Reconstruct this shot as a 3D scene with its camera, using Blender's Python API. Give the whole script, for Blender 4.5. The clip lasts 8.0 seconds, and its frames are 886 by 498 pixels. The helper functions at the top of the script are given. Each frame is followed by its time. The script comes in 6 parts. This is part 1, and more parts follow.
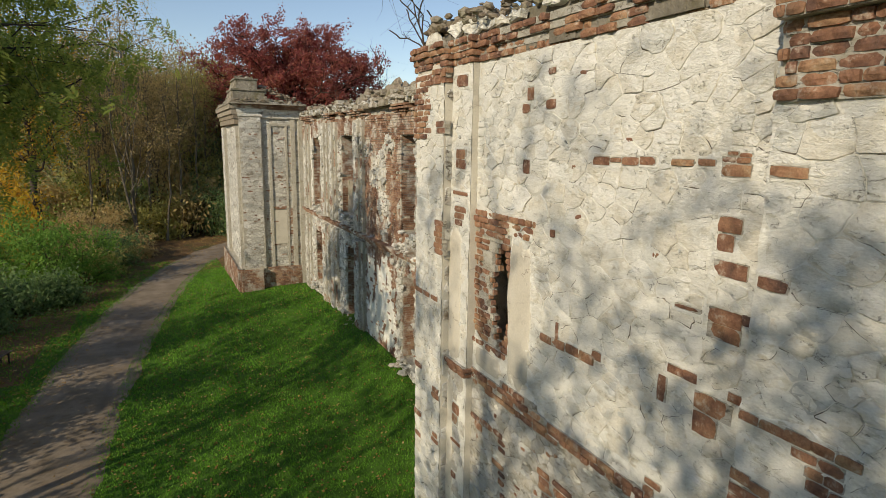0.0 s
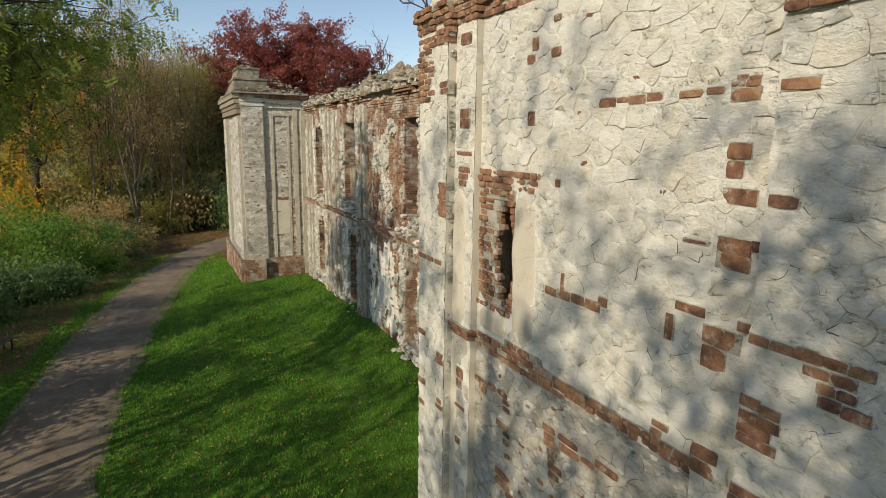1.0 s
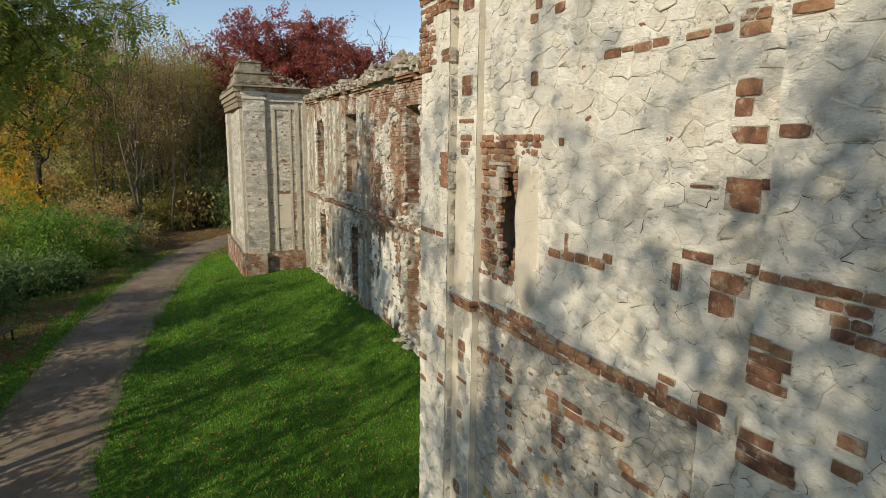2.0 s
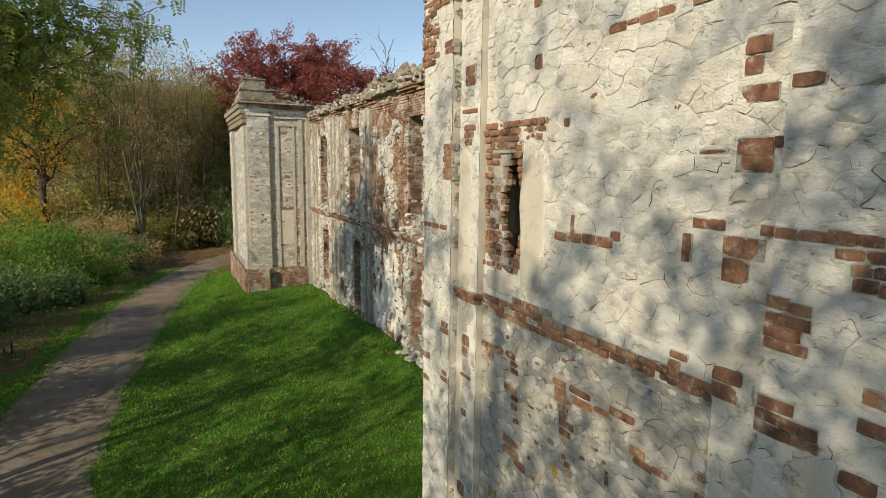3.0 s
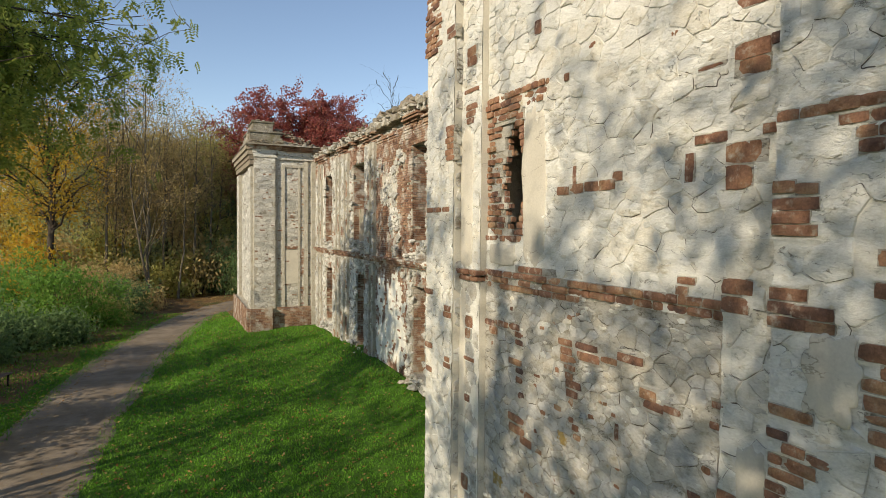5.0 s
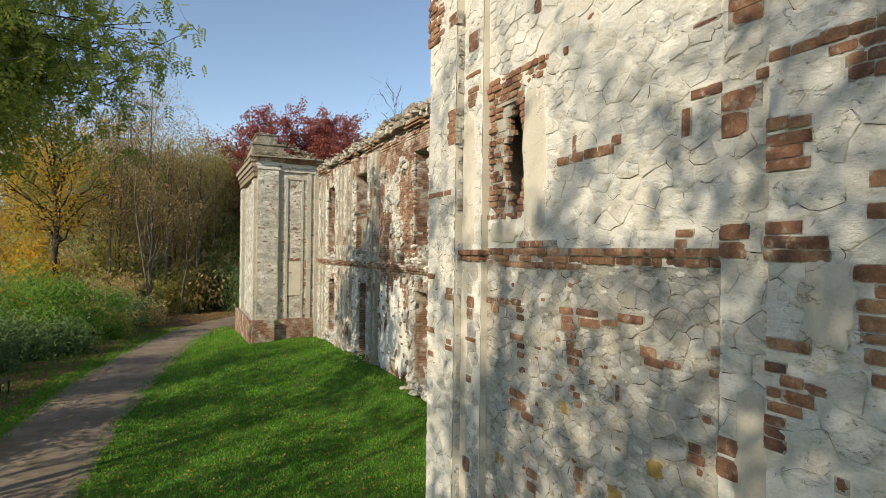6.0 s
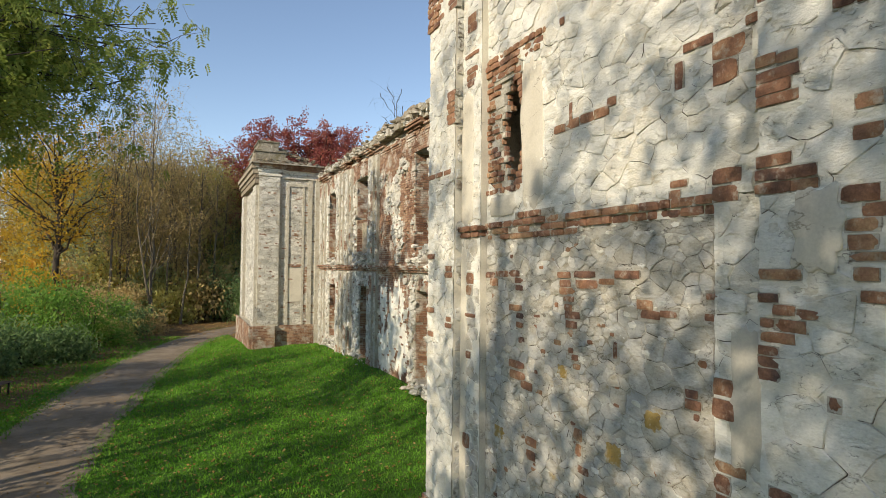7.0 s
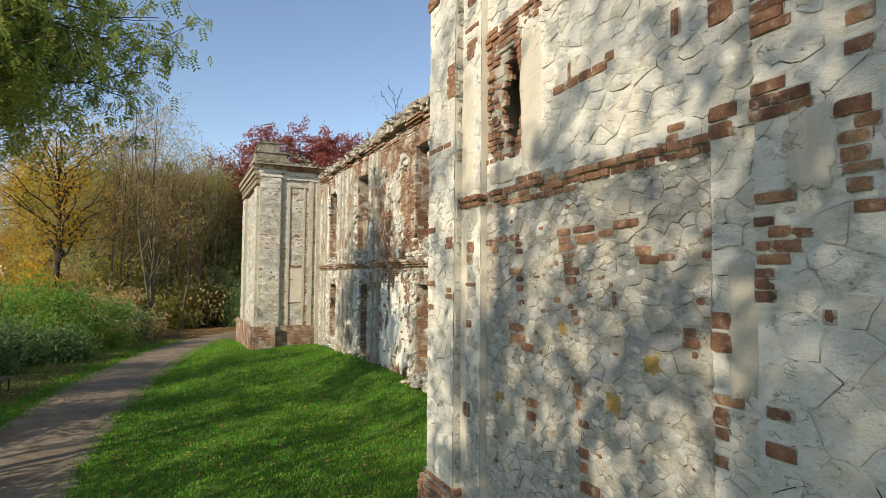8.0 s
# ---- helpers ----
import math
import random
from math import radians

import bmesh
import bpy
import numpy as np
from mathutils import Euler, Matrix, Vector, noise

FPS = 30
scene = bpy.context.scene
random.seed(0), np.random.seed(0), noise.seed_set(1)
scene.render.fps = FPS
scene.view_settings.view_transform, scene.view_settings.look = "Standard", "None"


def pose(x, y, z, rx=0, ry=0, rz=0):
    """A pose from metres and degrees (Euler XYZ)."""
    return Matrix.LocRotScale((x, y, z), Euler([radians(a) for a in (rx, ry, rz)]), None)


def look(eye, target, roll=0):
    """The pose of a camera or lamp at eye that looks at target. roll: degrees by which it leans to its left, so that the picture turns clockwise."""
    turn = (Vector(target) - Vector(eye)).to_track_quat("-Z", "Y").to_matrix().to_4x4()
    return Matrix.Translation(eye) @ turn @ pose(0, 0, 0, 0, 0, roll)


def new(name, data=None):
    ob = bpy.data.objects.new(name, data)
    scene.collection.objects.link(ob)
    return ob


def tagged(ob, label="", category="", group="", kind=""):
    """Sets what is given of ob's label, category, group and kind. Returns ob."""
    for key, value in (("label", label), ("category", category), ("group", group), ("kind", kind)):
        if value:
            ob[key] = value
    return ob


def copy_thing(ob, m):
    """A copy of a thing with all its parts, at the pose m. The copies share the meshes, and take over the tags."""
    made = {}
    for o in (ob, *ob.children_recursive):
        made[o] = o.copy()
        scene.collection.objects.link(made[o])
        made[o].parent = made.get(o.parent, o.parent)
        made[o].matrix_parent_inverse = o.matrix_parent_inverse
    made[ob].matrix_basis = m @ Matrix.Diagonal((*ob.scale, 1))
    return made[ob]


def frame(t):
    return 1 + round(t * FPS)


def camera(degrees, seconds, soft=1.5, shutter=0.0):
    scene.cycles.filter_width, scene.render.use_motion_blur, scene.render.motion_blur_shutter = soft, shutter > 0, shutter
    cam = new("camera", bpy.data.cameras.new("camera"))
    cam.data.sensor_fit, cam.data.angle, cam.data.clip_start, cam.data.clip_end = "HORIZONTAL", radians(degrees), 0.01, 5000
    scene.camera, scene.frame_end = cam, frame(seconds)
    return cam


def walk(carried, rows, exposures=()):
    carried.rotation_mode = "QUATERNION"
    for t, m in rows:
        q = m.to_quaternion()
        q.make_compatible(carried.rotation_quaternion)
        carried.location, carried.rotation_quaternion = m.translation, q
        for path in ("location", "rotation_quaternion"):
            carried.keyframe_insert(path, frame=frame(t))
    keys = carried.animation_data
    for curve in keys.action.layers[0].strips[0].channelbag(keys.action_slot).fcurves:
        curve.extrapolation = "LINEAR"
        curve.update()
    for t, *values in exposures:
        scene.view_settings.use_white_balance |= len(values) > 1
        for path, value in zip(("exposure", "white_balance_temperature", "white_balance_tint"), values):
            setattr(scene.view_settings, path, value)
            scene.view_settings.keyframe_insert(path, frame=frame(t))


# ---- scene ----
cam = camera(74.7, 8.0, soft=0.8)
PATH = [
    (0, (-0.038, -0.029, 9.035), (0.634, 1.350, 8.752), 0.9),
    (0.5, (-0.062, -0.069, 8.721), (0.608, 1.310, 8.436), 0.9),
    (1, (-0.081, -0.070, 8.459), (0.586, 1.311, 8.175), 0.8),
    (1.5, (-0.083, -0.069, 8.212), (0.583, 1.314, 7.929), 0.9),
    (2, (-0.066, -0.055, 7.959), (0.597, 1.329, 7.681), 0.8),
    (3.5, (-0.044, 0.005, 7.183), (0.615, 1.409, 7.014), 0.7),
    (4, (-0.030, 0.003, 6.859), (0.628, 1.412, 6.734), 0.7),
    (4.5, (-0.030, -0.022, 6.560), (0.627, 1.391, 6.471), 0.6),
    (6, (-0.071, -0.158, 5.627), (0.578, 1.260, 5.632), 0.7),
    (6.5, (-0.070, -0.191, 5.341), (0.577, 1.228, 5.369), 0.7),
    (7, (-0.086, -0.244, 5.029), (0.561, 1.175, 5.077), 0.6),
    (7.5, (-0.090, -0.272, 4.738), (0.555, 1.147, 4.803), 0.6),
    (8, (-0.100, -0.285, 4.398), (0.545, 1.133, 4.475), 0.5),
]
walk(cam, [(t, look(eye, target, roll)) for t, eye, target, roll in PATH], exposures=[(0, -0.40, 7350, 13), (2, -0.32, 7350, 13), (4.5, -0.14, 7350, 13), (8, 0.09, 7250, 13)])


# ---- light ----
SUN_TO = Vector((0.875, 0.485, 0.0)).normalized()
SUN_EL = radians(27)
world = bpy.data.worlds.new("sky")
scene.world = world
world.use_nodes = True
wn = world.node_tree.nodes
sky = wn.new("ShaderNodeTexSky")
sky.sky_type = "NISHITA"
sky.sun_disc = False
sky.sun_elevation = SUN_EL
sky.sun_rotation = radians(241)
sky.air_density, sky.dust_density, sky.ozone_density = 0.95, 0.10, 2.3
wn["Background"].inputs["Strength"].default_value = 0.18
world.node_tree.links.new(sky.outputs[0], wn["Background"].inputs["Color"])
sun = new("sun", bpy.data.lights.new("sun", "SUN"))
sun.data.energy, sun.data.angle, sun.data.color = 5.0, radians(0.53), (1.0, 0.925, 0.765)
sun.matrix_world = look((-30, -15, 30), Vector((-30, -15, 30)) + Vector((SUN_TO.x * math.cos(SUN_EL), SUN_TO.y * math.cos(SUN_EL), -math.sin(SUN_EL))))


# ---- materials ----
def material(name, colours, scale=3.0, fine=30.0, rough=0.85, bump=0.4, depth=0.02, spread=0.25, stain=None, stretch=(1, 1, 1), vary="object", leaf=0.0, detail=6.0, cracks=None, dirt=None):
    """Two scales of noise over a row of colours, random brightness for each piece, stains, relief."""
    m = bpy.data.materials.new(name)
    m.use_nodes = True
    nt, nodes = m.node_tree, m.node_tree.nodes
    bsdf = nodes["Principled BSDF"]
    link = nt.links.new
    geo = nodes.new("ShaderNodeNewGeometry")
    mapping = nodes.new("ShaderNodeMapping")
    mapping.inputs["Scale"].default_value = stretch
    link(geo.outputs["Position"], mapping.inputs["Vector"])

    def noise_node(s, d=detail, r=0.6):
        n = nodes.new("ShaderNodeTexNoise")
        n.inputs["Scale"].default_value, n.inputs["Detail"].default_value, n.inputs["Roughness"].default_value = s, d, r
        link(mapping.outputs[0], n.inputs["Vector"])
        return n.outputs["Fac"]

    def mix(fac, a, b, kind="MIX"):
        n = nodes.new("ShaderNodeMix")
        n.data_type, n.blend_type = "RGBA", kind
        for sock, v in ((n.inputs[0], fac), (n.inputs[6], a), (n.inputs[7], b)):
            if isinstance(v, (int, float)):
                sock.default_value = v
            elif isinstance(v, tuple):
                sock.default_value = (*v, 1)
            else:
                link(v, sock)
        return n.outputs[2]

    def ramp(fac, lo, hi):
        n = nodes.new("ShaderNodeMapRange")
        n.inputs["From Min"].default_value, n.inputs["From Max"].default_value = lo, hi
        link(fac, n.inputs["Value"])
        return n.outputs["Result"]

    if vary == "object":
        rnd = nodes.new("ShaderNodeObjectInfo").outputs["Random"]
    else:
        rnd = geo.outputs["Random Per Island"]
    cr = nodes.new("ShaderNodeValToRGB")
    while len(cr.color_ramp.elements) < len(colours):
        cr.color_ramp.elements.new(0.5)
    for i, c in enumerate(colours):
        cr.color_ramp.elements[i].position = i / max(1, len(colours) - 1)
        cr.color_ramp.elements[i].color = (*c, 1)
    add = nodes.new("ShaderNodeMath")
    add.operation = "MULTIPLY_ADD"
    big = noise_node(scale)
    link(rnd, add.inputs[0])
    add.inputs[1].default_value = 0.62 if vary else 0.0
    link(ramp(big, 0.25, 0.85), add.inputs[2])
    sub = nodes.new("ShaderNodeMath")
    sub.operation = "SUBTRACT"
    link(add.outputs[0], sub.inputs[0])
    sub.inputs[1].default_value = 0.2
    link(sub.outputs[0], cr.inputs[0])
    col = cr.outputs[0]
    small = noise_node(fine)
    col = mix(ramp(small, 0.35, 0.75), col, mix(1.0, col, (1 - spread,) * 3, "MULTIPLY"))
    if stain:
        tint, s, lo, hi = stain
        col = mix(ramp(noise_node(s, 5, 0.65), lo, hi), col, tint)
    if dirt:
        tint, s, lo, hi = dirt
        col = mix(ramp(noise_node(s, 8, 0.7), lo, hi), col, mix(1.0, col, tint, "MULTIPLY"))
    split = None
    if cracks:
        flat = nodes.new("ShaderNodeMapping")
        flat.inputs["Scale"].default_value = (1, 0.75, 1.5)
        link(geo.outputs["Position"], flat.inputs["Vector"])
        for c_scale, c_width, c_dark, lo in cracks:
            warp = nodes.new("ShaderNodeTexNoise")
            warp.inputs["Scale"].default_value, warp.inputs["Detail"].default_value, warp.inputs["Roughness"].default_value = c_scale * 1.4, 5, 0.62
            link(flat.outputs[0], warp.inputs["Vector"])
            shift = nodes.new("ShaderNodeVectorMath")
            shift.operation = "MULTIPLY_ADD"
            link(warp.outputs["Color"], shift.inputs[0])
            shift.inputs[1].default_value = (1.1 / c_scale,) * 3
            link(flat.outputs[0], shift.inputs[2])
            vor = nodes.new("ShaderNodeTexVoronoi")
            vor.feature = "DISTANCE_TO_EDGE"
            vor.inputs["Scale"].default_value = c_scale
            link(shift.outputs[0], vor.inputs["Vector"])
            near = ramp(vor.outputs["Distance"], c_width, 0.0)
            gate = ramp(noise_node(c_scale * 0.8, 4), lo, lo + 0.07)
            both = nodes.new("ShaderNodeMath")
            both.operation = "MULTIPLY"
            link(near, both.inputs[0])
            link(gate, both.inputs[1])
            thin = nodes.new("ShaderNodeMath")
            thin.operation = "MULTIPLY"
            link(both.outputs[0], thin.inputs[0])
            thin.inputs[1].default_value = c_dark
            col = mix(thin.outputs[0], col, (0.17, 0.14, 0.105))
            if split:
                more = nodes.new("ShaderNodeMath")
                more.operation = "MAXIMUM"
                link(split, more.inputs[0])
                link(both.outputs[0], more.inputs[1])
                split = more.outputs[0]
            else:
                split = both.outputs[0]
    link(col, bsdf.inputs["Base Color"])
    bsdf.inputs["Roughness"].default_value = rough
    bsdf.inputs["Specular IOR Level"].default_value = 0.25
    if leaf:
        bsdf.inputs["Transmission Weight"].default_value = 0.0
        tr = nodes.new("ShaderNodeBsdfTranslucent")
        link(col, tr.inputs["Color"])
        ms = nodes.new("ShaderNodeMixShader")
        ms.inputs[0].default_value = leaf
        link(bsdf.outputs[0], ms.inputs[1])
        link(tr.outputs[0], ms.inputs[2])
        link(ms.outputs[0], nodes["Material Output"].inputs["Surface"])
    if bump:
        b = nodes.new("ShaderNodeBump")
        b.inputs["Strength"].default_value, b.inputs["Distance"].default_value = bump, depth
        h = nodes.new("ShaderNodeMath")
        h.operation = "MULTIPLY_ADD"
        link(small, h.inputs[0])
        h.inputs[1].default_value = 0.5
        link(noise_node(fine * 0.3, 8, 0.65), h.inputs[2])
        g = nodes.new("ShaderNodeMath")
        g.operation = "MULTIPLY_ADD"
        link(noise_node(fine * 3.1, 4, 0.7), g.inputs[0])
        g.inputs[1].default_value = 0.22
        link(h.outputs[0], g.inputs[2])
        top = g.outputs[0]
        if split:
            dent = nodes.new("ShaderNodeMath")
            dent.operation = "MULTIPLY"
            link(split, dent.inputs[0])
            dent.inputs[1].default_value = 0.45
            low = nodes.new("ShaderNodeMath")
            low.operation = "SUBTRACT"
            link(top, low.inputs[0])
            link(dent.outputs[0], low.inputs[1])
            top = low.outputs[0]
        link(top, b.inputs["Height"])
        link(b.outputs[0], bsdf.inputs["Normal"])
    return m


STONE_COLS = [(0.60, 0.60, 0.55), (0.72, 0.72, 0.66), (0.82, 0.805, 0.725), (0.75, 0.71, 0.60), (0.82, 0.81, 0.74), (0.89, 0.87, 0.785)]
OCHRE = (0.40, 0.30, 0.13)
CRAZE = ((5.0, 0.016, 0.8, 0.55), (12.0, 0.030, 0.8, 0.56))
M_STONE = material("whitewashed_limestone", STONE_COLS, 1.3, 42, 0.92, 1.0, 0.024, 0.20, (OCHRE, 2.6, 0.67, 0.78), stretch=(1, 0.8, 1.5), cracks=CRAZE, dirt=((0.74, 0.72, 0.64), 8.0, 0.52, 0.70))
M_STONE_REST = material("whitewashed_limestone_rubble", STONE_COLS, 1.3, 42, 0.92, 1.0, 0.024, 0.20, (OCHRE, 2.6, 0.67, 0.78), stretch=(1, 0.8, 1.5), vary="island", cracks=CRAZE, dirt=((0.74, 0.72, 0.64), 8.0, 0.52, 0.70))
M_SKIN = material("flush_lime_pointing", [(0.74, 0.725, 0.645), (0.83, 0.82, 0.745), (0.88, 0.87, 0.80), (0.90, 0.89, 0.825)], 1.7, 40, 0.95, 1.0, 0.028, 0.14, ((0.50, 0.43, 0.29), 1.9, 0.66, 0.82), stretch=(1, 0.8, 1.5), vary="", cracks=((4.2, 0.016, 0.8, 0.56), (10.0, 0.026, 0.75, 0.57)), dirt=((0.80, 0.775, 0.70), 6.0, 0.54, 0.72))
LOW_COLS = [(0.42, 0.415, 0.385), (0.52, 0.515, 0.48), (0.65, 0.63, 0.565), (0.56, 0.515, 0.42), (0.64, 0.625, 0.575), (0.74, 0.71, 0.635)]
M_STONE_LOW = material("bare_grey_limestone", LOW_COLS, 1.6, 42, 0.92, 1.0, 0.024, 0.22, (OCHRE, 2.6, 0.66, 0.78), stretch=(1, 0.8, 1.5), vary="island", cracks=CRAZE, dirt=((0.66, 0.64, 0.58), 7.0, 0.50, 0.68))
M_SKIN_LOW = material("old_grey_pointing", [(0.46, 0.435, 0.37), (0.56, 0.535, 0.465), (0.62, 0.60, 0.535), (0.68, 0.655, 0.59)], 1.7, 40, 0.95, 1.0, 0.026, 0.25, ((0.33, 0.28, 0.18), 1.9, 0.60, 0.80), stretch=(1, 0.8, 1.5), vary="", cracks=((4.2, 0.022, 0.92, 0.48), (10.0, 0.038, 0.88, 0.51)), dirt=((0.62, 0.59, 0.52), 6.0, 0.48, 0.68))
M_STONE_FAR = material("whitewashed_rubble", [(0.40, 0.395, 0.355), (0.54, 0.53, 0.475), (0.68, 0.66, 0.59), (0.80, 0.78, 0.71)], 1.1, 16, 0.92, 0.9, 0.05, 0.35, ((0.22, 0.17, 0.12), 1.6, 0.55, 0.72), stretch=(1, 1, 1.4), vary="island", cracks=((3.2, 0.06, 0.9, 0.5),))
M_MORTAR = material("lime_mortar", [(0.48, 0.45, 0.375), (0.59, 0.555, 0.47), (0.66, 0.625, 0.53)], 1.6, 40, 0.95, 0.9, 0.03, 0.28, ((0.34, 0.30, 0.23), 1.7, 0.56, 0.80), vary="", cracks=((5.0, 0.04, 0.8, 0.5),), dirt=((0.72, 0.69, 0.60), 5.0, 0.48, 0.72))
M_PLASTER = material("old_beige_plaster", [(0.56, 0.52, 0.43), (0.65, 0.61, 0.51), (0.70, 0.66, 0.56)], 1.2, 40, 0.92, 0.4, 0.012, 0.15, ((0.36, 0.33, 0.27), 2.2, 0.55, 0.8), vary="", cracks=((2.2, 0.02, 0.7, 0.54),))
BRICK_COLS = [(0.12, 0.078, 0.064), (0.22, 0.118, 0.082), (0.31, 0.160, 0.100), (0.37, 0.198, 0.118), (0.42, 0.245, 0.143), (0.48, 0.315, 0.185)]
M_BRICK = material("weathered_red_brick", BRICK_COLS, 5.0, 60, 0.92, 0.9, 0.016, 0.38, ((0.50, 0.43, 0.35), 10.0, 0.55, 0.72), dirt=((0.55, 0.5, 0.46), 6.0, 0.5, 0.68))
M_BRICK_FAR = material("old_brickwork", [(0.15, 0.085, 0.06), (0.27, 0.15, 0.10), (0.36, 0.215, 0.14), (0.47, 0.33, 0.22)], 1.2, 30, 0.92, 0.6, 0.02, 0.35, ((0.56, 0.52, 0.45), 1.7, 0.50, 0.64), vary="island", dirt=((0.55, 0.5, 0.45), 0.9, 0.5, 0.7))
M_RUBBLE = material("mossy_rubble", [(0.16, 0.125, 0.09), (0.30, 0.245, 0.18), (0.46, 0.41, 0.33)], 2.0, 24, 0.95, 0.9, 0.04, 0.4, ((0.12, 0.115, 0.05), 2.0, 0.52, 0.7), vary="island")
M_RUBBLE_PALE = material("broken_masonry", [(0.22, 0.18, 0.13), (0.36, 0.32, 0.25), (0.50, 0.46, 0.38), (0.62, 0.58, 0.50)], 1.6, 20, 0.95, 0.9, 0.04, 0.4, ((0.17, 0.14, 0.07), 1.8, 0.52, 0.70), vary="island", cracks=((4.0, 0.06, 0.8, 0.5),))
M_STONE_OLD = material("weathered_grey_stone", [(0.20, 0.18, 0.14), (0.34, 0.31, 0.25), (0.48, 0.45, 0.37), (0.58, 0.55, 0.46)], 1.2, 14, 0.95, 0.9, 0.05, 0.35, ((0.15, 0.13, 0.07), 1.8, 0.5, 0.68), vary="", cracks=((3.0, 0.06, 0.9, 0.48),))
M_GRASS_GROUND = material("short_turf", [(0.055, 0.135, 0.014), (0.085, 0.19, 0.022), (0.13, 0.215, 0.04)], 0.6, 14, 0.95, 0.6, 0.05, 0.4, ((0.13, 0.10, 0.045), 1.1, 0.62, 0.8), vary="")
M_GRASS = material("grass_blades", [(0.075, 0.225, 0.016), (0.125, 0.34, 0.028), (0.21, 0.41, 0.055)], 0.7, 8, 0.7, 0, 0, 0.2, ((0.18, 0.15, 0.05), 0.9, 0.66, 0.8), vary="island", leaf=0.35)
M_ROAD = material("gravel_path", [(0.20, 0.16, 0.115), (0.31, 0.255, 0.195), (0.41, 0.35, 0.275)], 0.8, 35, 0.95, 0.6, 0.02, 0.3, ((0.12, 0.085, 0.05), 1.3, 0.55, 0.8), vary="")
M_LITTER = material("leaf_litter_soil", [(0.14, 0.085, 0.04), (0.25, 0.145, 0.065), (0.36, 0.20, 0.08)], 0.7, 20, 0.95, 0.7, 0.05, 0.4, ((0.06, 0.085, 0.025), 0.5, 0.52, 0.72), vary="")
M_FALLEN = material("fallen_leaves", [(0.12, 0.065, 0.025), (0.26, 0.14, 0.04), (0.42, 0.27, 0.08), (0.55, 0.42, 0.18)], 1.0, 9, 0.8, 0, 0, 0.2, vary="island", leaf=0.2)
M_BARK = material("grey_brown_bark", [(0.045, 0.037, 0.028), (0.09, 0.072, 0.055), (0.14, 0.12, 0.095)], 3.0, 25, 0.95, 0.8, 0.03, 0.35, stretch=(1, 1, 0.25), vary="")
M_BARK_PALE = material("pale_bark", [(0.12, 0.10, 0.072), (0.20, 0.172, 0.126), (0.28, 0.24, 0.18)], 2.0, 18, 0.95, 0.6, 0.03, 0.3, stretch=(1, 1, 0.3), vary="")
# dirt colour that also carries the dark of deep joints
M_JOINT = material("dark_dirty_joint", [(0.09, 0.075, 0.058), (0.17, 0.145, 0.11), (0.30, 0.26, 0.205)], 7.0, 40, 0.95, 0, 0, 0.3, vary="")
M_OCHRE = material("ochre_stained_stone", [(0.40, 0.27, 0.09), (0.52, 0.36, 0.13), (0.60, 0.50, 0.30)], 6.0, 45, 0.95, 0.8, 0.02, 0.3, ((0.62, 0.58, 0.48), 9.0, 0.50, 0.66), vary="", cracks=((9.0, 0.04, 0.8, 0.5),))
LEAF = {}
for key, cols in (("locust_green", [(0.14, 0.205, 0.04), (0.225, 0.295, 0.056), (0.39, 0.41, 0.088)]),
                  ("shrub_green", [(0.11, 0.235, 0.038), (0.18, 0.36, 0.06), (0.27, 0.45, 0.09)]),
                  ("oak_red", [(0.26, 0.075, 0.07), (0.44, 0.13, 0.115), (0.55, 0.24, 0.15)]),
                  ("maple_yellow", [(0.46, 0.32, 0.04), (0.66, 0.46, 0.05), (0.68, 0.34, 0.05)]),
                  ("autumn_olive", [(0.32, 0.34, 0.10), (0.50, 0.48, 0.155), (0.66, 0.56, 0.19)]),
                  ("autumn_brown", [(0.38, 0.29, 0.135), (0.54, 0.41, 0.185), (0.67, 0.50, 0.21)]),
                  ("willow_pale", [(0.26, 0.31, 0.14), (0.37, 0.42, 0.19), (0.48, 0.50, 0.24)]),
                  ("dark_green", [(0.12, 0.20, 0.08), (0.19, 0.30, 0.115), (0.27, 0.39, 0.15)])):
    LEAF[key] = material(key + "_leaves", cols, 0.5, 5, 0.6, 0, 0, 0.2, vary="island", leaf=0.58)
M_WOOD = material("weathered_bench_wood", [(0.07, 0.05, 0.035), (0.12, 0.085, 0.06), (0.16, 0.12, 0.09)], 4, 40, 0.8, 0.4, 0.005, 0.3, stretch=(4, 0.6, 4))
M_IRON = material("dark_iron", [(0.02, 0.02, 0.02), (0.035, 0.033, 0.03)], 5, 60, 0.55, 0.2, 0.003, 0.2, vary="")


# ---- mesh helpers ----
def mesh_from(name, verts, faces, mat, smooth=False):
    me = bpy.data.meshes.new(name)
    me.from_pydata([tuple(v) for v in verts], [], faces)
    me.materials.append(mat)
    if smooth:
        me.polygons.foreach_set("use_smooth", [True] * len(me.polygons))
    me.update()
    return me


def obj(name, verts, faces, mat, parent=None, smooth=False):
    ob = new(name, mesh_from(name, verts, faces, mat, smooth))
    if parent:
        ob.parent = parent
    return ob


def empty(name, at=(0, 0, 0)):
    ob = new(name)
    ob.empty_display_size = 0.2
    ob.matrix_world = Matrix.Translation(at)
    return ob


